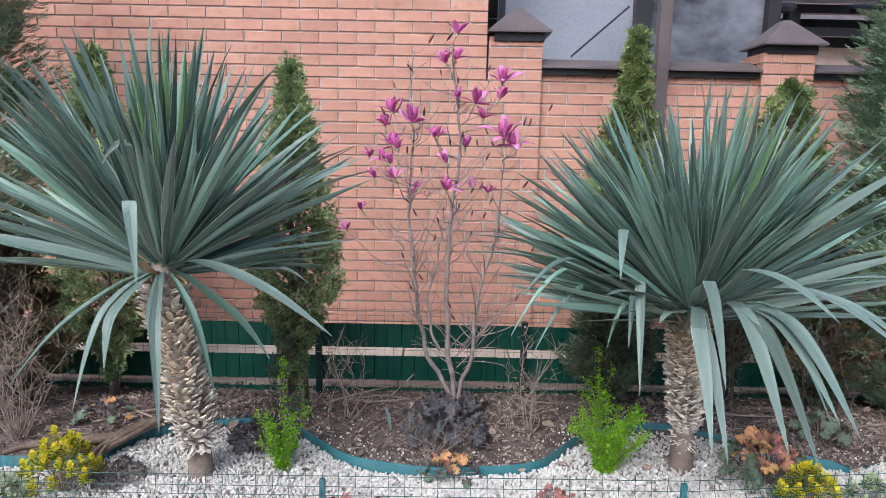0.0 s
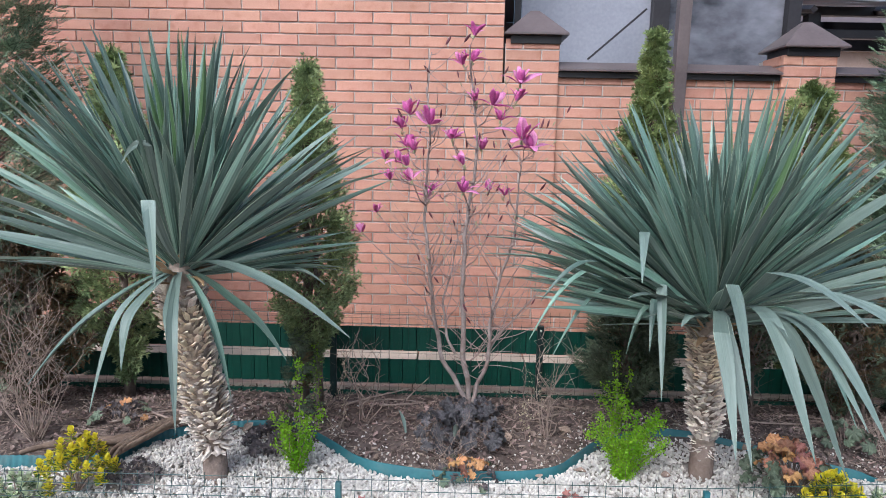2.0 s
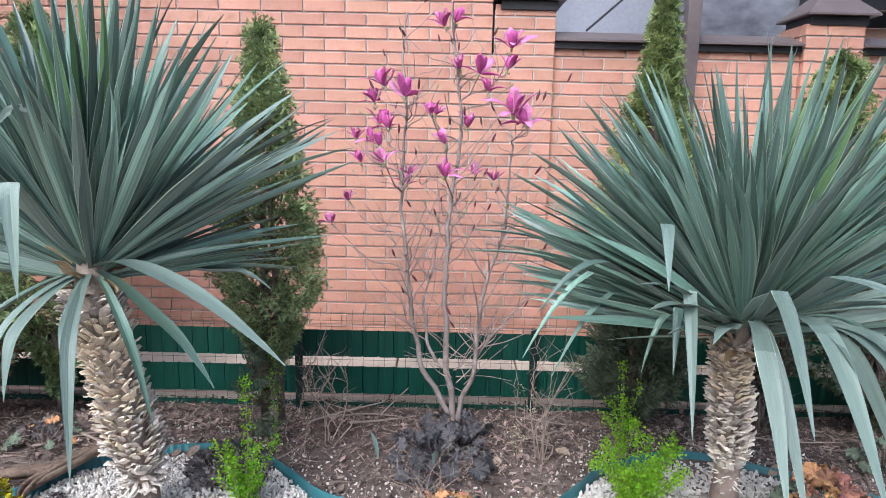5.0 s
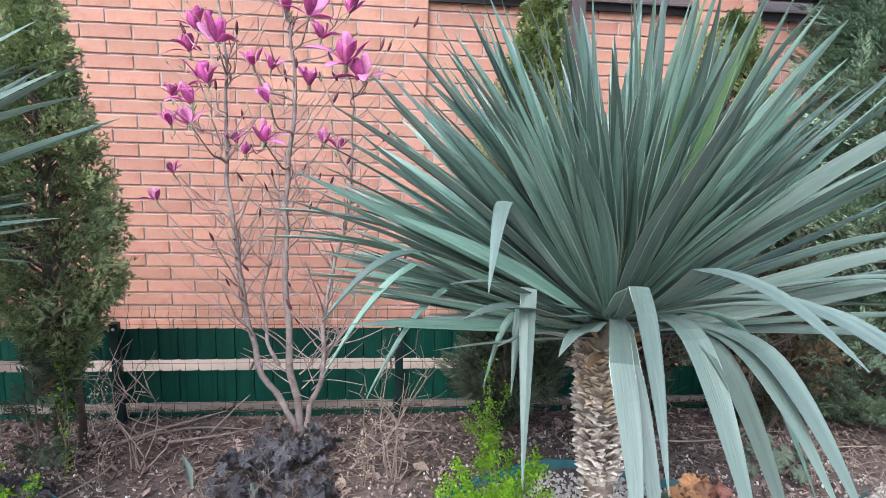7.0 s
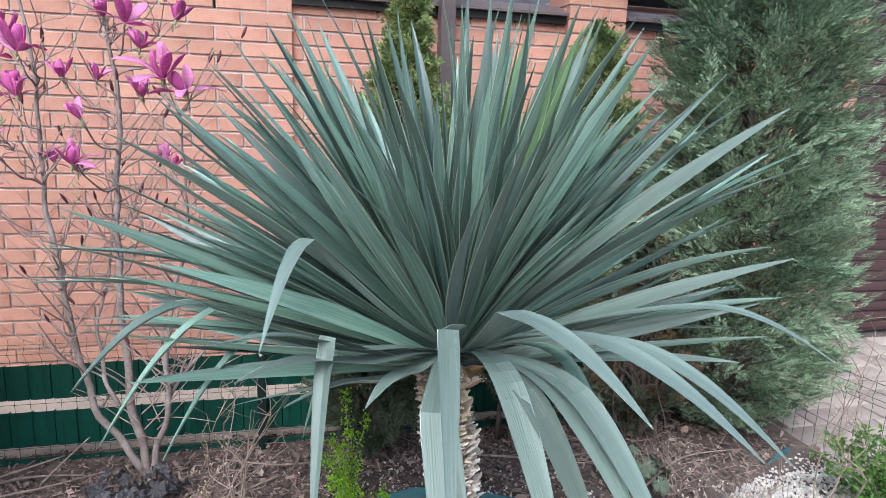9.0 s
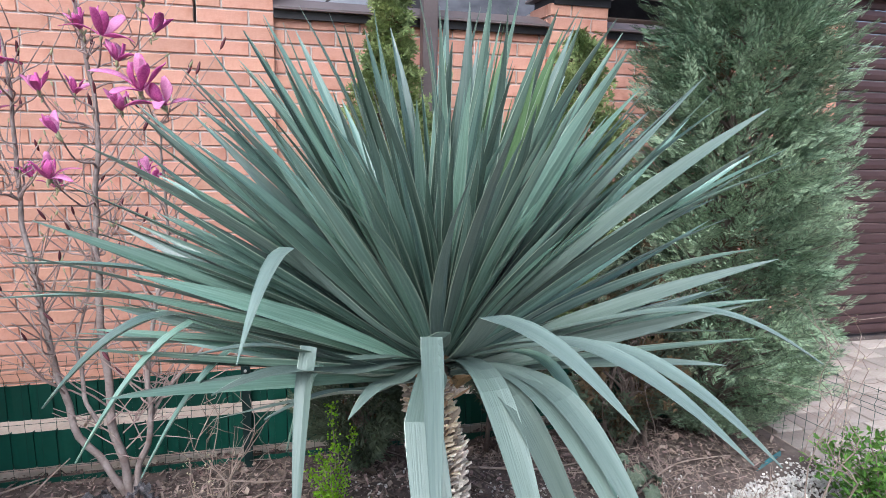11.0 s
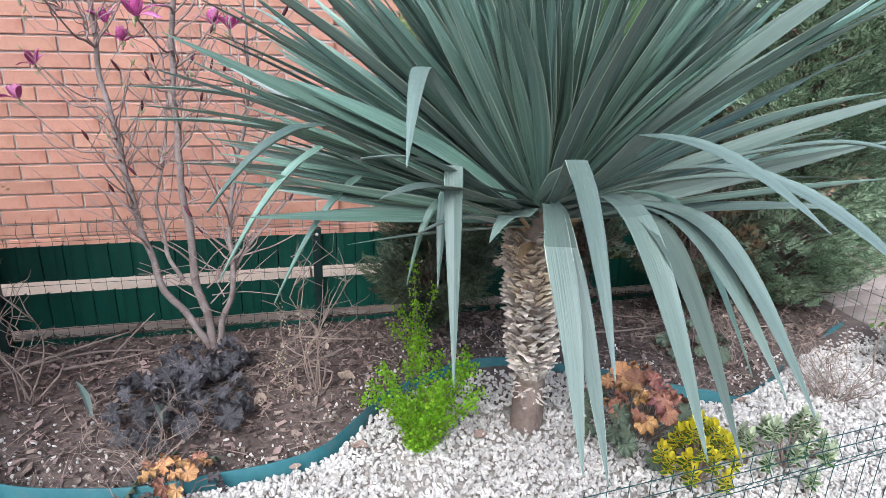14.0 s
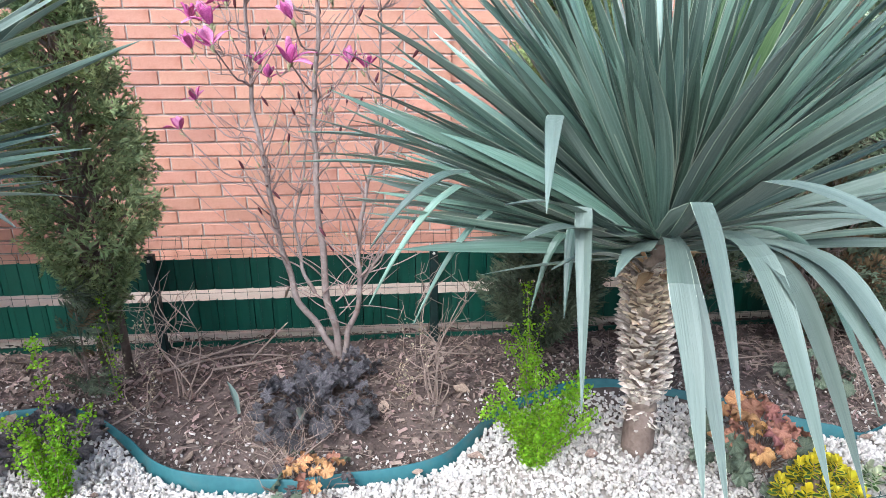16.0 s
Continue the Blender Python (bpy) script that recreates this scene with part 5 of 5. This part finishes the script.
euonymus((-1.55, 2.38), "yellow variegated euonymus beside the low front fence", M_YEL, 30, 0.15, 0.26, 71)
euonymus((-1.74, 2.28), "cream variegated euonymus beside the low front fence", M_CREAM, 12, 0.10, 0.12, 72)
euonymus((1.54, 2.30), "bright yellow variegated euonymus on white gravel", M_YEL, 25, 0.115, 0.25, 73)
euonymus((1.86, 2.32), "cream variegated euonymus on white gravel", M_CREAM, 17, 0.16, 0.19, 74)


def twig_bush(at, label, count, spread, height, seed, material=M_TWIG, beads=0, thick=0.004):
    r = random.Random(seed)
    at = Vector((at[0], at[1], ground_z(at[0], at[1])))
    t = thing("bare_shrub", at, label, "shrub", "bare shrubs")
    seeds, small = [], []
    for i in range(count):
        az = r.uniform(0, 2 * math.pi)
        b = at + Vector((math.cos(az) * spread * r.uniform(0.15, 1), math.sin(az) * spread * r.uniform(0.15, 0.8), height * r.uniform(0.5, 1.05)))
        k1, k2, k3 = (Vector((r.gauss(0, 0.045), r.gauss(0, 0.04), r.uniform(-0.02, 0.04))) * height * 1.5 for k in range(3))
        c = catmull([at + Vector((r.uniform(-0.02, 0.02), r.uniform(-0.02, 0.02), -0.02)), at.lerp(b, 0.28) + k1, at.lerp(b, 0.5) + k2, at.lerp(b, 0.78) + k3 * 1.3, b], 3)
        v, f = tube(c, [0.65 * thick * (1 - 0.75 * k / len(c)) for k in range(len(c))], 5)
        put("stem", mesh_data("stem", v, f, material), t)
        for k in range(5):
            a = c[r.randrange(3, len(c))]
            e = a + Vector((r.uniform(-0.12, 0.12), r.uniform(-0.1, 0.1), r.uniform(0.0, 0.14))) * (height / 0.5)
            w = Vector((r.gauss(0, 0.014), r.gauss(0, 0.014), r.gauss(0, 0.012)))
            small.append(tube([a, a.lerp(e, 0.35) + w, a.lerp(e, 0.7) - w * 0.6, e], [thick * 0.3, thick * 0.26, thick * 0.2, thick * 0.12], 4))
        for k in range(beads):
            seeds.append(aim(c[r.randrange(2, len(c))] + Vector((r.gauss(0, 0.008), r.gauss(0, 0.008), r.gauss(0, 0.01))), (r.gauss(0, 1), r.gauss(0, 1), 1), 0, r.uniform(0.6, 1.0)))
    put("brushwood", mesh_data("brushwood", *join(small), material), t, kind="stuff")
    if seeds:
        put("bud_cover", mesh_data("bud_cover", *strew(TINY, seeds), M_SEED), t, kind="stuff")
    return t


twig_bush((-0.46, 3.12), "bare brown twigs of a small shrub in the soil", 6, 0.17, 0.58, 81, thick=0.0055)
twig_bush((-0.56, 3.02), "thin bare stems with pale buds", 4, 0.08, 0.42, 82, beads=34, thick=0.003)
twig_bush((0.50, 3.02), "bare brown twiggy shrub near the fence post", 9, 0.20, 0.52, 83, thick=0.005)
twig_bush((0.40, 2.98), "thin stems with pale yellow buds", 3, 0.06, 0.36, 84, beads=40, thick=0.0025)
twig_bush((-2.05, 2.86), "dense bare brown shrub at the bed's edge", 30, 0.26, 0.75, 85, thick=0.004)
twig_bush((-2.35, 3.0), "tall bare brown shrub beside the cypress", 22, 0.3, 0.9, 86, M_BARK, thick=0.004)
twig_bush((2.15, 2.92), "tangle of dry grey-brown twigs on the gravel's edge", 9, 0.24, 0.32, 87, thick=0.003)
twig_bush((2.32, 2.62), "low tangle of dry twigs on white gravel", 40, 0.28, 0.26, 88, thick=0.0030)
twig_bush((2.62, 2.70), "tall pale whips with small buds", 5, 0.16, 1.0, 89, beads=30, thick=0.005)
twig_bush((1.62, 3.35), "bare brown stems behind the yucca", 9, 0.16, 0.7, 90, M_BARK, thick=0.006)
twig_bush((0.0, 2.62), "thin dry stalks at the edging", 14, 0.20, 0.36, 91, thick=0.0024)
twig_bush((2.2, 3.35), "dry brown inner branches of the old shrub", 30, 0.28, 0.75, 92, M_BARK, thick=0.005)


def privet():
    r = random.Random(95)
    at = Vector((2.86, 2.62, -0.02))
    t = thing("green_shrub", at, "low fresh green leafy shrub beside the side fence", "shrub")
    mats, stems = [], []
    for i in range(26):
        az, q = i * 2.39996, math.sqrt((i + 0.5) / 26)
        tip = at + Vector((math.cos(az) * 0.26 * q, math.sin(az) * 0.34 * q, 0.34 * (1 - 0.5 * q * q)))
        stems.append(tube([at, at.lerp(tip, 0.5) + Vector((0, 0, 0.03)), tip], [0.004, 0.003, 0.002], 5))
        for k in range(56):
            s = r.uniform(0.35, 1.02)
            mats.append(aim(at.lerp(tip, s) + Vector((r.gauss(0, 0.02), r.gauss(0, 0.02), r.gauss(0, 0.015))), (r.gauss(0, 1), r.gauss(0, 1), r.uniform(0, 1)), r.uniform(-1, 1), r.uniform(0.7, 1.2)))
    for q in stems:
        put("stem", mesh_data("stem", *q, M_TWIG), t)
    put("foliage", mesh_data("foliage", *strew(oval(0.034, 0.017), mats), M_PRIVET), t, kind="stuff")


privet()


# ---- things: wood, sticks, fallen leaves ----
def driftwood():
    t = thing("root_wood", (-1.42, 2.80, 0.0), "weathered brown split root lying across the edging", "wood")
    r = random.Random(31)
    main = ((-1.505, 2.535, 0.025), (-1.52, 2.64, 0.055), (-1.45, 2.79, 0.065), (-1.34, 2.94, 0.09), (-1.18, 3.06, 0.12))
    side = ((-1.98, 2.66, 0.03), (-1.82, 2.70, 0.05), (-1.64, 2.72, 0.05), (-1.50, 2.77, 0.055), (-1.40, 2.86, 0.06))
    for k in range(10):
        o = Vector((r.gauss(0, 0.011), r.gauss(0, 0.013), r.uniform(-0.004, 0.018)))
        a, e = r.uniform(0.0, 0.22) if k else 0.0, r.uniform(0.0, 0.3)
        c = catmull([Vector(p) + o * (0.3 + 0.25 * i) + Vector((r.gauss(0, 0.007), r.gauss(0, 0.007), r.gauss(0, 0.004))) for i, p in enumerate(main if k < 6 else side)], 6)
        c = c[int(a * len(c)):len(c) - int(e * len(c))]
        n = len(c)
        v, f = tube(c, [0.004 + 0.015 * math.sin(math.pi * (0.06 + 0.88 * i / n)) ** 0.6 * (1 + 0.35 * noise.noise((i * 0.6, k, 3))) for i in range(n)], 7, 0.6)
        put("root_fibre", mesh_data("root_fibre", v, f, M_DRIFT, True), t)


driftwood()


def fallen_stick(pts, rad, seed):
    p0 = Vector(pts[0])
    t = thing("fallen_stick", p0, "dry pale brown stick lying on the soil", "stick", "fallen sticks")
    c = catmull([(x, y, ground_z(x, y) + z) for x, y, z in pts], 5)
    v, f = tube(c, [rad * (1 - 0.6 * i / len(c)) for i in range(len(c))], 6)
    put("stick", mesh_data("stick", v, f, M_TWIG, True), t)


fallen_stick([(-1.85, 3.25, 0.02), (-1.60, 3.10, 0.03), (-1.35, 2.98, 0.03)], 0.010, 1)
fallen_stick([(-1.75, 3.0, 0.01), (-1.5, 3.12, 0.03), (-1.2, 3.16, 0.02)], 0.008, 2)
fallen_stick([(-0.55, 3.42, 0.01), (-0.35, 3.50, 0.035), (-0.15, 3.52, 0.02)], 0.007, 3)
fallen_stick([(-0.40, 3.28, 0.02), (-0.22, 3.36, 0.02), (-0.05, 3.52, 0.03)], 0.006, 4)
fallen_stick([(-0.62, 3.30, 0.01), (-0.45, 3.40, 0.05), (-0.22, 3.55, 0.10)], 0.007, 5)
fallen_stick([(-0.28, 3.45, 0.01), (-0.20, 3.50, 0.10), (-0.12, 3.54, 0.18)], 0.005, 6)
fallen_stick([(0.62, 3.30, 0.01), (0.50, 3.20, 0.02), (0.36, 3.14, 0.02)], 0.005, 7)
fallen_stick([(0.75, 3.42, 0.01), (0.60, 3.36, 0.03), (0.40, 3.44, 0.05)], 0.005, 8)
fallen_stick([(-0.68, 2.92, 0.01), (-0.55, 3.10, 0.02), (-0.60, 3.3, 0.02)], 0.005, 9)
fallen_stick([(1.45, 3.3, 0.01), (1.7, 3.2, 0.03), (1.95, 3.22, 0.02)], 0.006, 10)
fallen_stick([(2.05, 2.98, 0.01), (2.3, 3.1, 0.03), (2.6, 3.12, 0.02)], 0.005, 11)


def yucca_scrap(p, d, seed):
    """A short cut piece of a green sword leaf stuck among the dark heuchera."""
    t = thing("cut_leaf", p, "short pale green cut leaf standing among the heuchera", "leaf", "cut leaves")
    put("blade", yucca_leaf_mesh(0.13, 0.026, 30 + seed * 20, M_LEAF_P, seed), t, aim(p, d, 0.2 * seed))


yucca_scrap((-0.22, 2.96, 0.03), (-0.2, 0.3, 1), 1)
yucca_scrap((0.03, 2.80, 0.09), (0.05, -0.5, 1), 0)


def curled_leaf(seed):
    v, f = [], []
    for i in range(6):
        s = i / 5
        w = 0.30 * math.sin(math.pi * min(0.97, max(0.05, s))) + 0.02
        for k in (-1, 0, 1):
            v.append((k * w, s, 0.28 * s * s - 0.1 * s + abs(k) * w * (0.5 + 0.3 * math.sin(seed + i))))
        if i:
            a, b = 3 * (i - 1), 3 * i
            f += [(a, a + 1, b + 1, b), (a + 1, a + 2, b + 2, b + 1)]
    m = len(v)
    v += [(x, y, z - 0.02) for x, y, z in v]
    f += [tuple(m + i for i in reversed(q)) for q in f]
    return v, f


DRY = [mesh_data("leaf", *curled_leaf(s), M_DRYLEAF, True) for s in (0, 2, 4)]
lr = random.Random(77)
for i in range(90):
    x = lr.uniform(-2.6, 2.6)
    y = edge_y(x) + lr.uniform(-0.05, 0.75) if i % 6 else edge_y(x) - lr.uniform(0.02, 0.4)
    z = ground_z(x, y) + 0.012 if y > edge_y(x) else 0.012
    ob = put("fallen_leaf", DRY[i % 3], None, pose(x, y, z, lr.uniform(-25, 25), lr.uniform(-25, 25), lr.uniform(0, 360)) @ Matrix.Scale(lr.uniform(0.035, 0.075), 4))
    tagged(ob, "curled dry brown leaf on the ground", "leaf", "fallen leaves")

# ---- litter and gravel ----
def icosa():
    bm = bmesh.new()
    bmesh.ops.create_icosphere(bm, subdivisions=1, radius=0.5)
    v, f = [tuple(q.co) for q in bm.verts], [tuple(x.index for x in q.verts) for q in bm.faces]
    bm.free()
    return v, f


ICO = icosa()
sr = random.Random(99)


def stone_matrix(x, y, z, size):
    return pose(x, y, z, sr.uniform(0, 360), sr.uniform(0, 360), sr.uniform(0, 360)) @ Matrix.Diagonal((size * sr.uniform(0.8, 1.5), size * sr.uniform(0.7, 1.1), size * sr.uniform(0.5, 0.8), 1))


pebble = [ICO[0][i] for i in range(len(ICO[0]))]
pebble = ([(x * (1 + 0.3 * math.sin(7 * i)), y * (1 + 0.3 * math.sin(11 * i + 1)), z * (1 + 0.25 * math.sin(5 * i + 2))) for i, (x, y, z) in enumerate(pebble)], ICO[1])
mats = []
while len(mats) < 42000:
    x = sr.uniform(-2.5, 3.0)
    top = edge_y(x) - 0.012
    y = sr.uniform(2.08, top)
    bare = noise.noise((x * 2.2, y * 2.2, 8.0)) + 0.5 * noise.noise((x * 6, y * 6, 3.0))
    if (math.hypot(x - 1.17, y - 2.72) < 0.085 or math.hypot(x + 1.38, y - 2.5) < 0.12) and sr.random() < 0.75:
        continue
    if bare > 0.40 and sr.random() < 0.45:
        continue
    mats.append(stone_matrix(x, y, -0.008 + 0.016 * sr.random(), sr.uniform(0.009, 0.0205)))
ob = put("white_gravel", mesh_data("white_gravel", *strew(pebble, mats), M_STONE))
tagged(ob, "loose white marble chips with a little dirt between", "gravel", kind="stuff")
mats = []
for i in range(1500):
    x = sr.uniform(-1.6, 2.4)
    y = edge_y(x) + 0.02 + abs(sr.gauss(0, 0.17))
    if y < 3.6:
        mats.append(stone_matrix(x, y, ground_z(x, y) + 0.004, sr.uniform(0.004, 0.016)))
ob = put("strayed_chips", mesh_data("strayed_chips", *strew(pebble, mats), M_STONE))
tagged(ob, "white marble chips strayed onto the dark soil", "gravel", kind="stuff")

chip = ([(-0.5, -0.2, 0), (0.5, -0.25, 0.06), (0.45, 0.22, 0.0), (-0.48, 0.2, 0.08), (-0.5, -0.2, -0.06), (0.5, -0.25, 0), (0.45, 0.22, -0.06), (-0.48, 0.2, 0.02)],
        [(0, 1, 2, 3), (7, 6, 5, 4), (0, 4, 5, 1), (1, 5, 6, 2), (2, 6, 7, 3), (3, 7, 4, 0)])
mats = []
while len(mats) < 24000:
    x = sr.uniform(-3.0, 2.9)
    y = sr.uniform(2.5, 3.85)
    if y < edge_y(x) + 0.01:
        continue
    s = 0.006 + 0.033 * sr.random() ** 2.4
    mats.append(pose(x, y, ground_z(x, y) + 0.006 + 0.010 * sr.random(), sr.gauss(0, 22), sr.gauss(0, 22), sr.uniform(0, 360)) @ Matrix.Diagonal((s, s * sr.uniform(0.3, 1.0), s, 1)))
ob = put("bark_litter", mesh_data("bark_litter", *strew(chip, mats), M_MULCH))
tagged(ob, "brown bark chips and dead leaf scraps over the soil", "litter", kind="stuff")
mats = []
scrap = curled_leaf(1)
while len(mats) < 1500:
    x, y = sr.uniform(-2.8, 2.8), sr.uniform(2.5, 3.66)
    if y > edge_y(x) + 0.015:
        mats.append(pose(x, y, ground_z(x, y) + 0.012, sr.gauss(0, 30), sr.gauss(0, 30), sr.uniform(0, 360)) @ Matrix.Scale(0.013 + 0.027 * sr.random() ** 1.8, 4))
ob = put("leaf_scraps", mesh_data("leaf_scraps", *strew(scrap, mats), M_MULCH, True))
tagged(ob, "curled dead brown leaves and bark shreds over the soil", "litter", kind="stuff")
mats = []
needle = tube([(-0.5, 0, 0), (0, 0.03, 0.02), (0.5, 0, 0)], [0.012, 0.012, 0.006], 4)
for i in range(650):
    x = sr.uniform(-2.8, 2.8)
    y = edge_y(x) + 0.03 + sr.random() * 0.75
    if y < 3.68:
        mats.append(pose(x, y, ground_z(x, y) + 0.012, sr.gauss(0, 8), sr.gauss(0, 12), sr.uniform(0, 360)) @ Matrix.Scale(sr.uniform(0.05, 0.16), 4))
ob = put("dry_stalks", mesh_data("dry_stalks", *strew(needle, mats), M_TWIG))
tagged(ob, "thin dry stalks and twigs scattered over the soil", "litter", kind="stuff")


# ---- things: front and side wire fences ----
def wire_fence(points, top, label, material, posts):
    t = thing("wire_fence", (*points[0], 0), label, "fence", "low wire fences")
    for x, y in posts:
        bm = box_bm(x - 0.010, x + 0.010, y - 0.010, y + 0.010, -0.3, top - 0.012, 0.003)
        part("post", bm, M_EDGE, t, "turquoise steel post")
    for (ax, ay), (bx, by) in zip(points, points[1:]):
        L = math.hypot(bx - ax, by - ay)
        n = max(2, round(L / 0.0573))
        nx, ny = (by - ay) / L, -(bx - ax) / L
        prof = [(0.0, -0.1), (0.0, top - 0.09), (0.016, top - 0.065), (0.0, top - 0.04), (0.0, top + 0.012)]
        pieces = []
        for i in range(n + 1):
            x, y = ax + (bx - ax) * i / n, ay + (by - ay) * i / n
            pieces.append(tube([(x + nx * o, y + ny * o, z) for o, z in prof], [0.0011] * 5, 5))
        for o, z in ((0.002, top), (0.002, top - 0.04), (0.016, top - 0.065), (0.002, top - 0.095), (0.002, top - 0.26)):
            pieces.append(tube([(ax + nx * o, ay + ny * o, z), (bx + nx * o, by + ny * o, z)], [0.0013] * 2, 5))
        put("wire_mesh", mesh_data("wire_mesh", *join(pieces), material), t)
    return t


FY = [(-2.9, 1.93), (-1.64, 1.945), (-0.372, 1.955), (0.887, 1.965), (2.17, 2.10), (3.2, 2.20)]
wire_fence(FY, 0.335, "low turquoise wire mesh fence in front of the white gravel", M_WIRE_F, FY[:-1])
wire_fence([(2.95, 3.64), (3.02, 3.1), (3.2, 2.20)], 0.40, "low dark green wire mesh fence at the bed's end", M_WIRE, [])


# ---- things: drive and roller gate ----
def drive():
    t = thing("drive", (4.6, 3.2, -0.05), "drive of worn beige and reddish paving stones", "pavement", kind="structure")
    r = random.Random(15)
    y = 1.2
    row = 0
    data = {}
    while y < 4.42:
        d = 0.155
        x = 3.08 - (0.12 if row % 2 else 0)
        while x < 6.9:
            w = r.choice((0.16, 0.22, 0.26))
            if w not in data:
                bm = box_bm(-w / 2 + 0.004, w / 2 - 0.004, -d / 2 + 0.004, d / 2 - 0.004, -0.05, 0.0, 0.006)
                me = bpy.data.meshes.new("paver")
                bm.to_mesh(me)
                bm.free()
                me.materials.append(M_PAVE)
                data[w] = me
            put("paver", data[w], t, pose(x + w / 2, y + d / 2, -0.035 + r.uniform(-0.003, 0.003), r.uniform(-0.6, 0.6), r.uniform(-0.6, 0.6), r.uniform(-0.6, 0.6)))
            x += w
        y += d
        row += 1


drive()


def roller_gate():
    x0, x1 = RIGHT_END + 0.40, RIGHT_END + 3.2
    t = thing("roller_gate", ((x0 + x1) / 2, 4.6, 0), "dark brown closed roller gate of horizontal metal slats", "gate")
    z = -0.04
    prof = [(0.0, 0.0), (-0.012, 0.010), (-0.016, 0.038), (-0.012, 0.066), (0.0, 0.074), (0.012, 0.066), (0.012, 0.008)]
    while z < 2.3:
        verts = [(x, 4.60 + a, z + b) for x in (x0, x1) for a, b in prof]
        n = len(prof)
        faces = [(k, n + k, n + (k + 1) % n, (k + 1) % n) for k in range(n)] + [tuple(range(n))[::-1], tuple(range(n, 2 * n))]
        put("slat", mesh_data("slat", verts, faces, M_ROLLER), t)
        z += 0.077
    part("guide_rail", box_bm(x0 - 0.03, x0 + 0.03, 4.56, 4.64, -0.05, 2.4, 0.004), M_ROLLER, t)
    part("box", box_bm(x0 - 0.03, x1, 4.52, 4.82, 2.33, 2.62, 0.01), M_ROLLER, t)


roller_gate()


# ---- setting: bricks ----


def brick_data(name, length, material):
    """A clay brick's face and returns, edges rounded, 12 to 20 faces."""
    h, c, d = (COURSE - 0.011) / 2, 0.003, 0.05
    x = length / 2
    v = [(-x, 0.003, -h), (x, 0.003, -h), (x, 0.003, h), (-x, 0.003, h), (-x + c, 0, -h + c), (x - c, 0, -h + c), (x - c, 0, h - c), (-x + c, 0, h - c), (-x, d, -h), (x, d, -h), (x, d, h), (-x, d, h)]
    f = [(4, 5, 6, 7), (0, 1, 5, 4), (1, 2, 6, 5), (2, 3, 7, 6), (3, 0, 4, 7), (0, 8, 9, 1), (1, 9, 10, 2), (2, 10, 11, 3), (3, 11, 8, 0)]
    return mesh_data(name, v, f, material)


def lay_bricks(parent, x0, x1, y, z0, z1, anchor, near):
    """Running bond; anchor is the x of one upright joint of an even course. Bricks in the near stretch are objects of their own."""
    cache, rest = {}, {}
    k0, k1 = math.floor((z0 + 0.003) / COURSE), math.floor((z1 + 0.003) / COURSE)
    for k in range(k0, k1):
        z = -0.003 + (k + 0.5) * COURSE
        shift = anchor + (0 if k % 2 == 0 else BRICK / 2)
        i = math.floor((x0 - shift) / BRICK)
        while True:
            a, b = shift + i * BRICK, shift + (i + 1) * BRICK
            i += 1
            if a >= x1 - 0.02:
                break
            a, b = max(a, x0 - 0.005), min(b, x1 + 0.005)
            if b - a < 0.03:
                continue
            length = round(b - a - 0.010, 3)
            m = pose((a + b) / 2, y + rng.uniform(-0.0012, 0.0012), z + rng.uniform(-0.0008, 0.0008), rng.uniform(-0.4, 0.4), rng.uniform(-0.15, 0.15), rng.uniform(-0.25, 0.25))
            if near(a, b, z):
                if length not in cache:
                    cache[length] = brick_data("brick", length, M_BRICK)
                put("brick", cache[length], parent, m)
            else:
                rest.setdefault(length, []).append(m)
    pieces = []
    for length, mats in rest.items():
        me = brick_data("tmp", length, M_BRICK_J)
        pieces.append(strew(([tuple(v.co) for v in me.vertices], [tuple(p.vertices) for p in me.polygons]), mats))
        bpy.data.meshes.remove(me)
    if pieces:
        put("brickwork", mesh_data("brickwork", *join(pieces), M_BRICK_J), parent, kind="stuff")


lay_bricks(wall_left, LEFT_END, 0.70, WALL, -0.3, 1.925, -0.593, lambda a, b, z: -1.2 < a and 0.3 < z)
lay_bricks(wall_left, LEFT_END, 0.312, WALL, 1.925, 3.45, -0.593, lambda a, b, z: -1.2 < a and z < 2.4)
lay_bricks(pillar_1, 0.329, 0.70, WALL, 1.925, 2.222, -0.073, lambda a, b, z: True)
lay_bricks(wall_right, 0.70, 2.238, WALL + 0.04, -0.3, 1.99, -0.02, lambda a, b, z: z > 0.9)
lay_bricks(pillar_2, 2.238, 2.602, WALL, -0.3, 2.15, 2.238, lambda a, b, z: z > 1.2)
lay_bricks(wall_right_2, 2.602, RIGHT_END, WALL + 0.04, -0.3, 1.99, 0.1, lambda a, b, z: False)
lay_bricks(pillar_3, RIGHT_END, RIGHT_END + 0.38, WALL, -0.3, 2.15, RIGHT_END, lambda a, b, z: z > 0.9)

# the pillar's returns beside the low wall
side_long, side_short = brick_data("brick", 0.25, M_BRICK), brick_data("brick", 0.12, M_BRICK)
for k in range(25, 28):
    z = -0.003 + (k + 0.5) * COURSE
    for y, me in (((WALL + 0.181, side_long),) if k % 2 else ((WALL + 0.116, side_short), (WALL + 0.246, side_short))):
        put("brick", me, pillar_2, pose(2.236, y, z, 0, 0, -90))
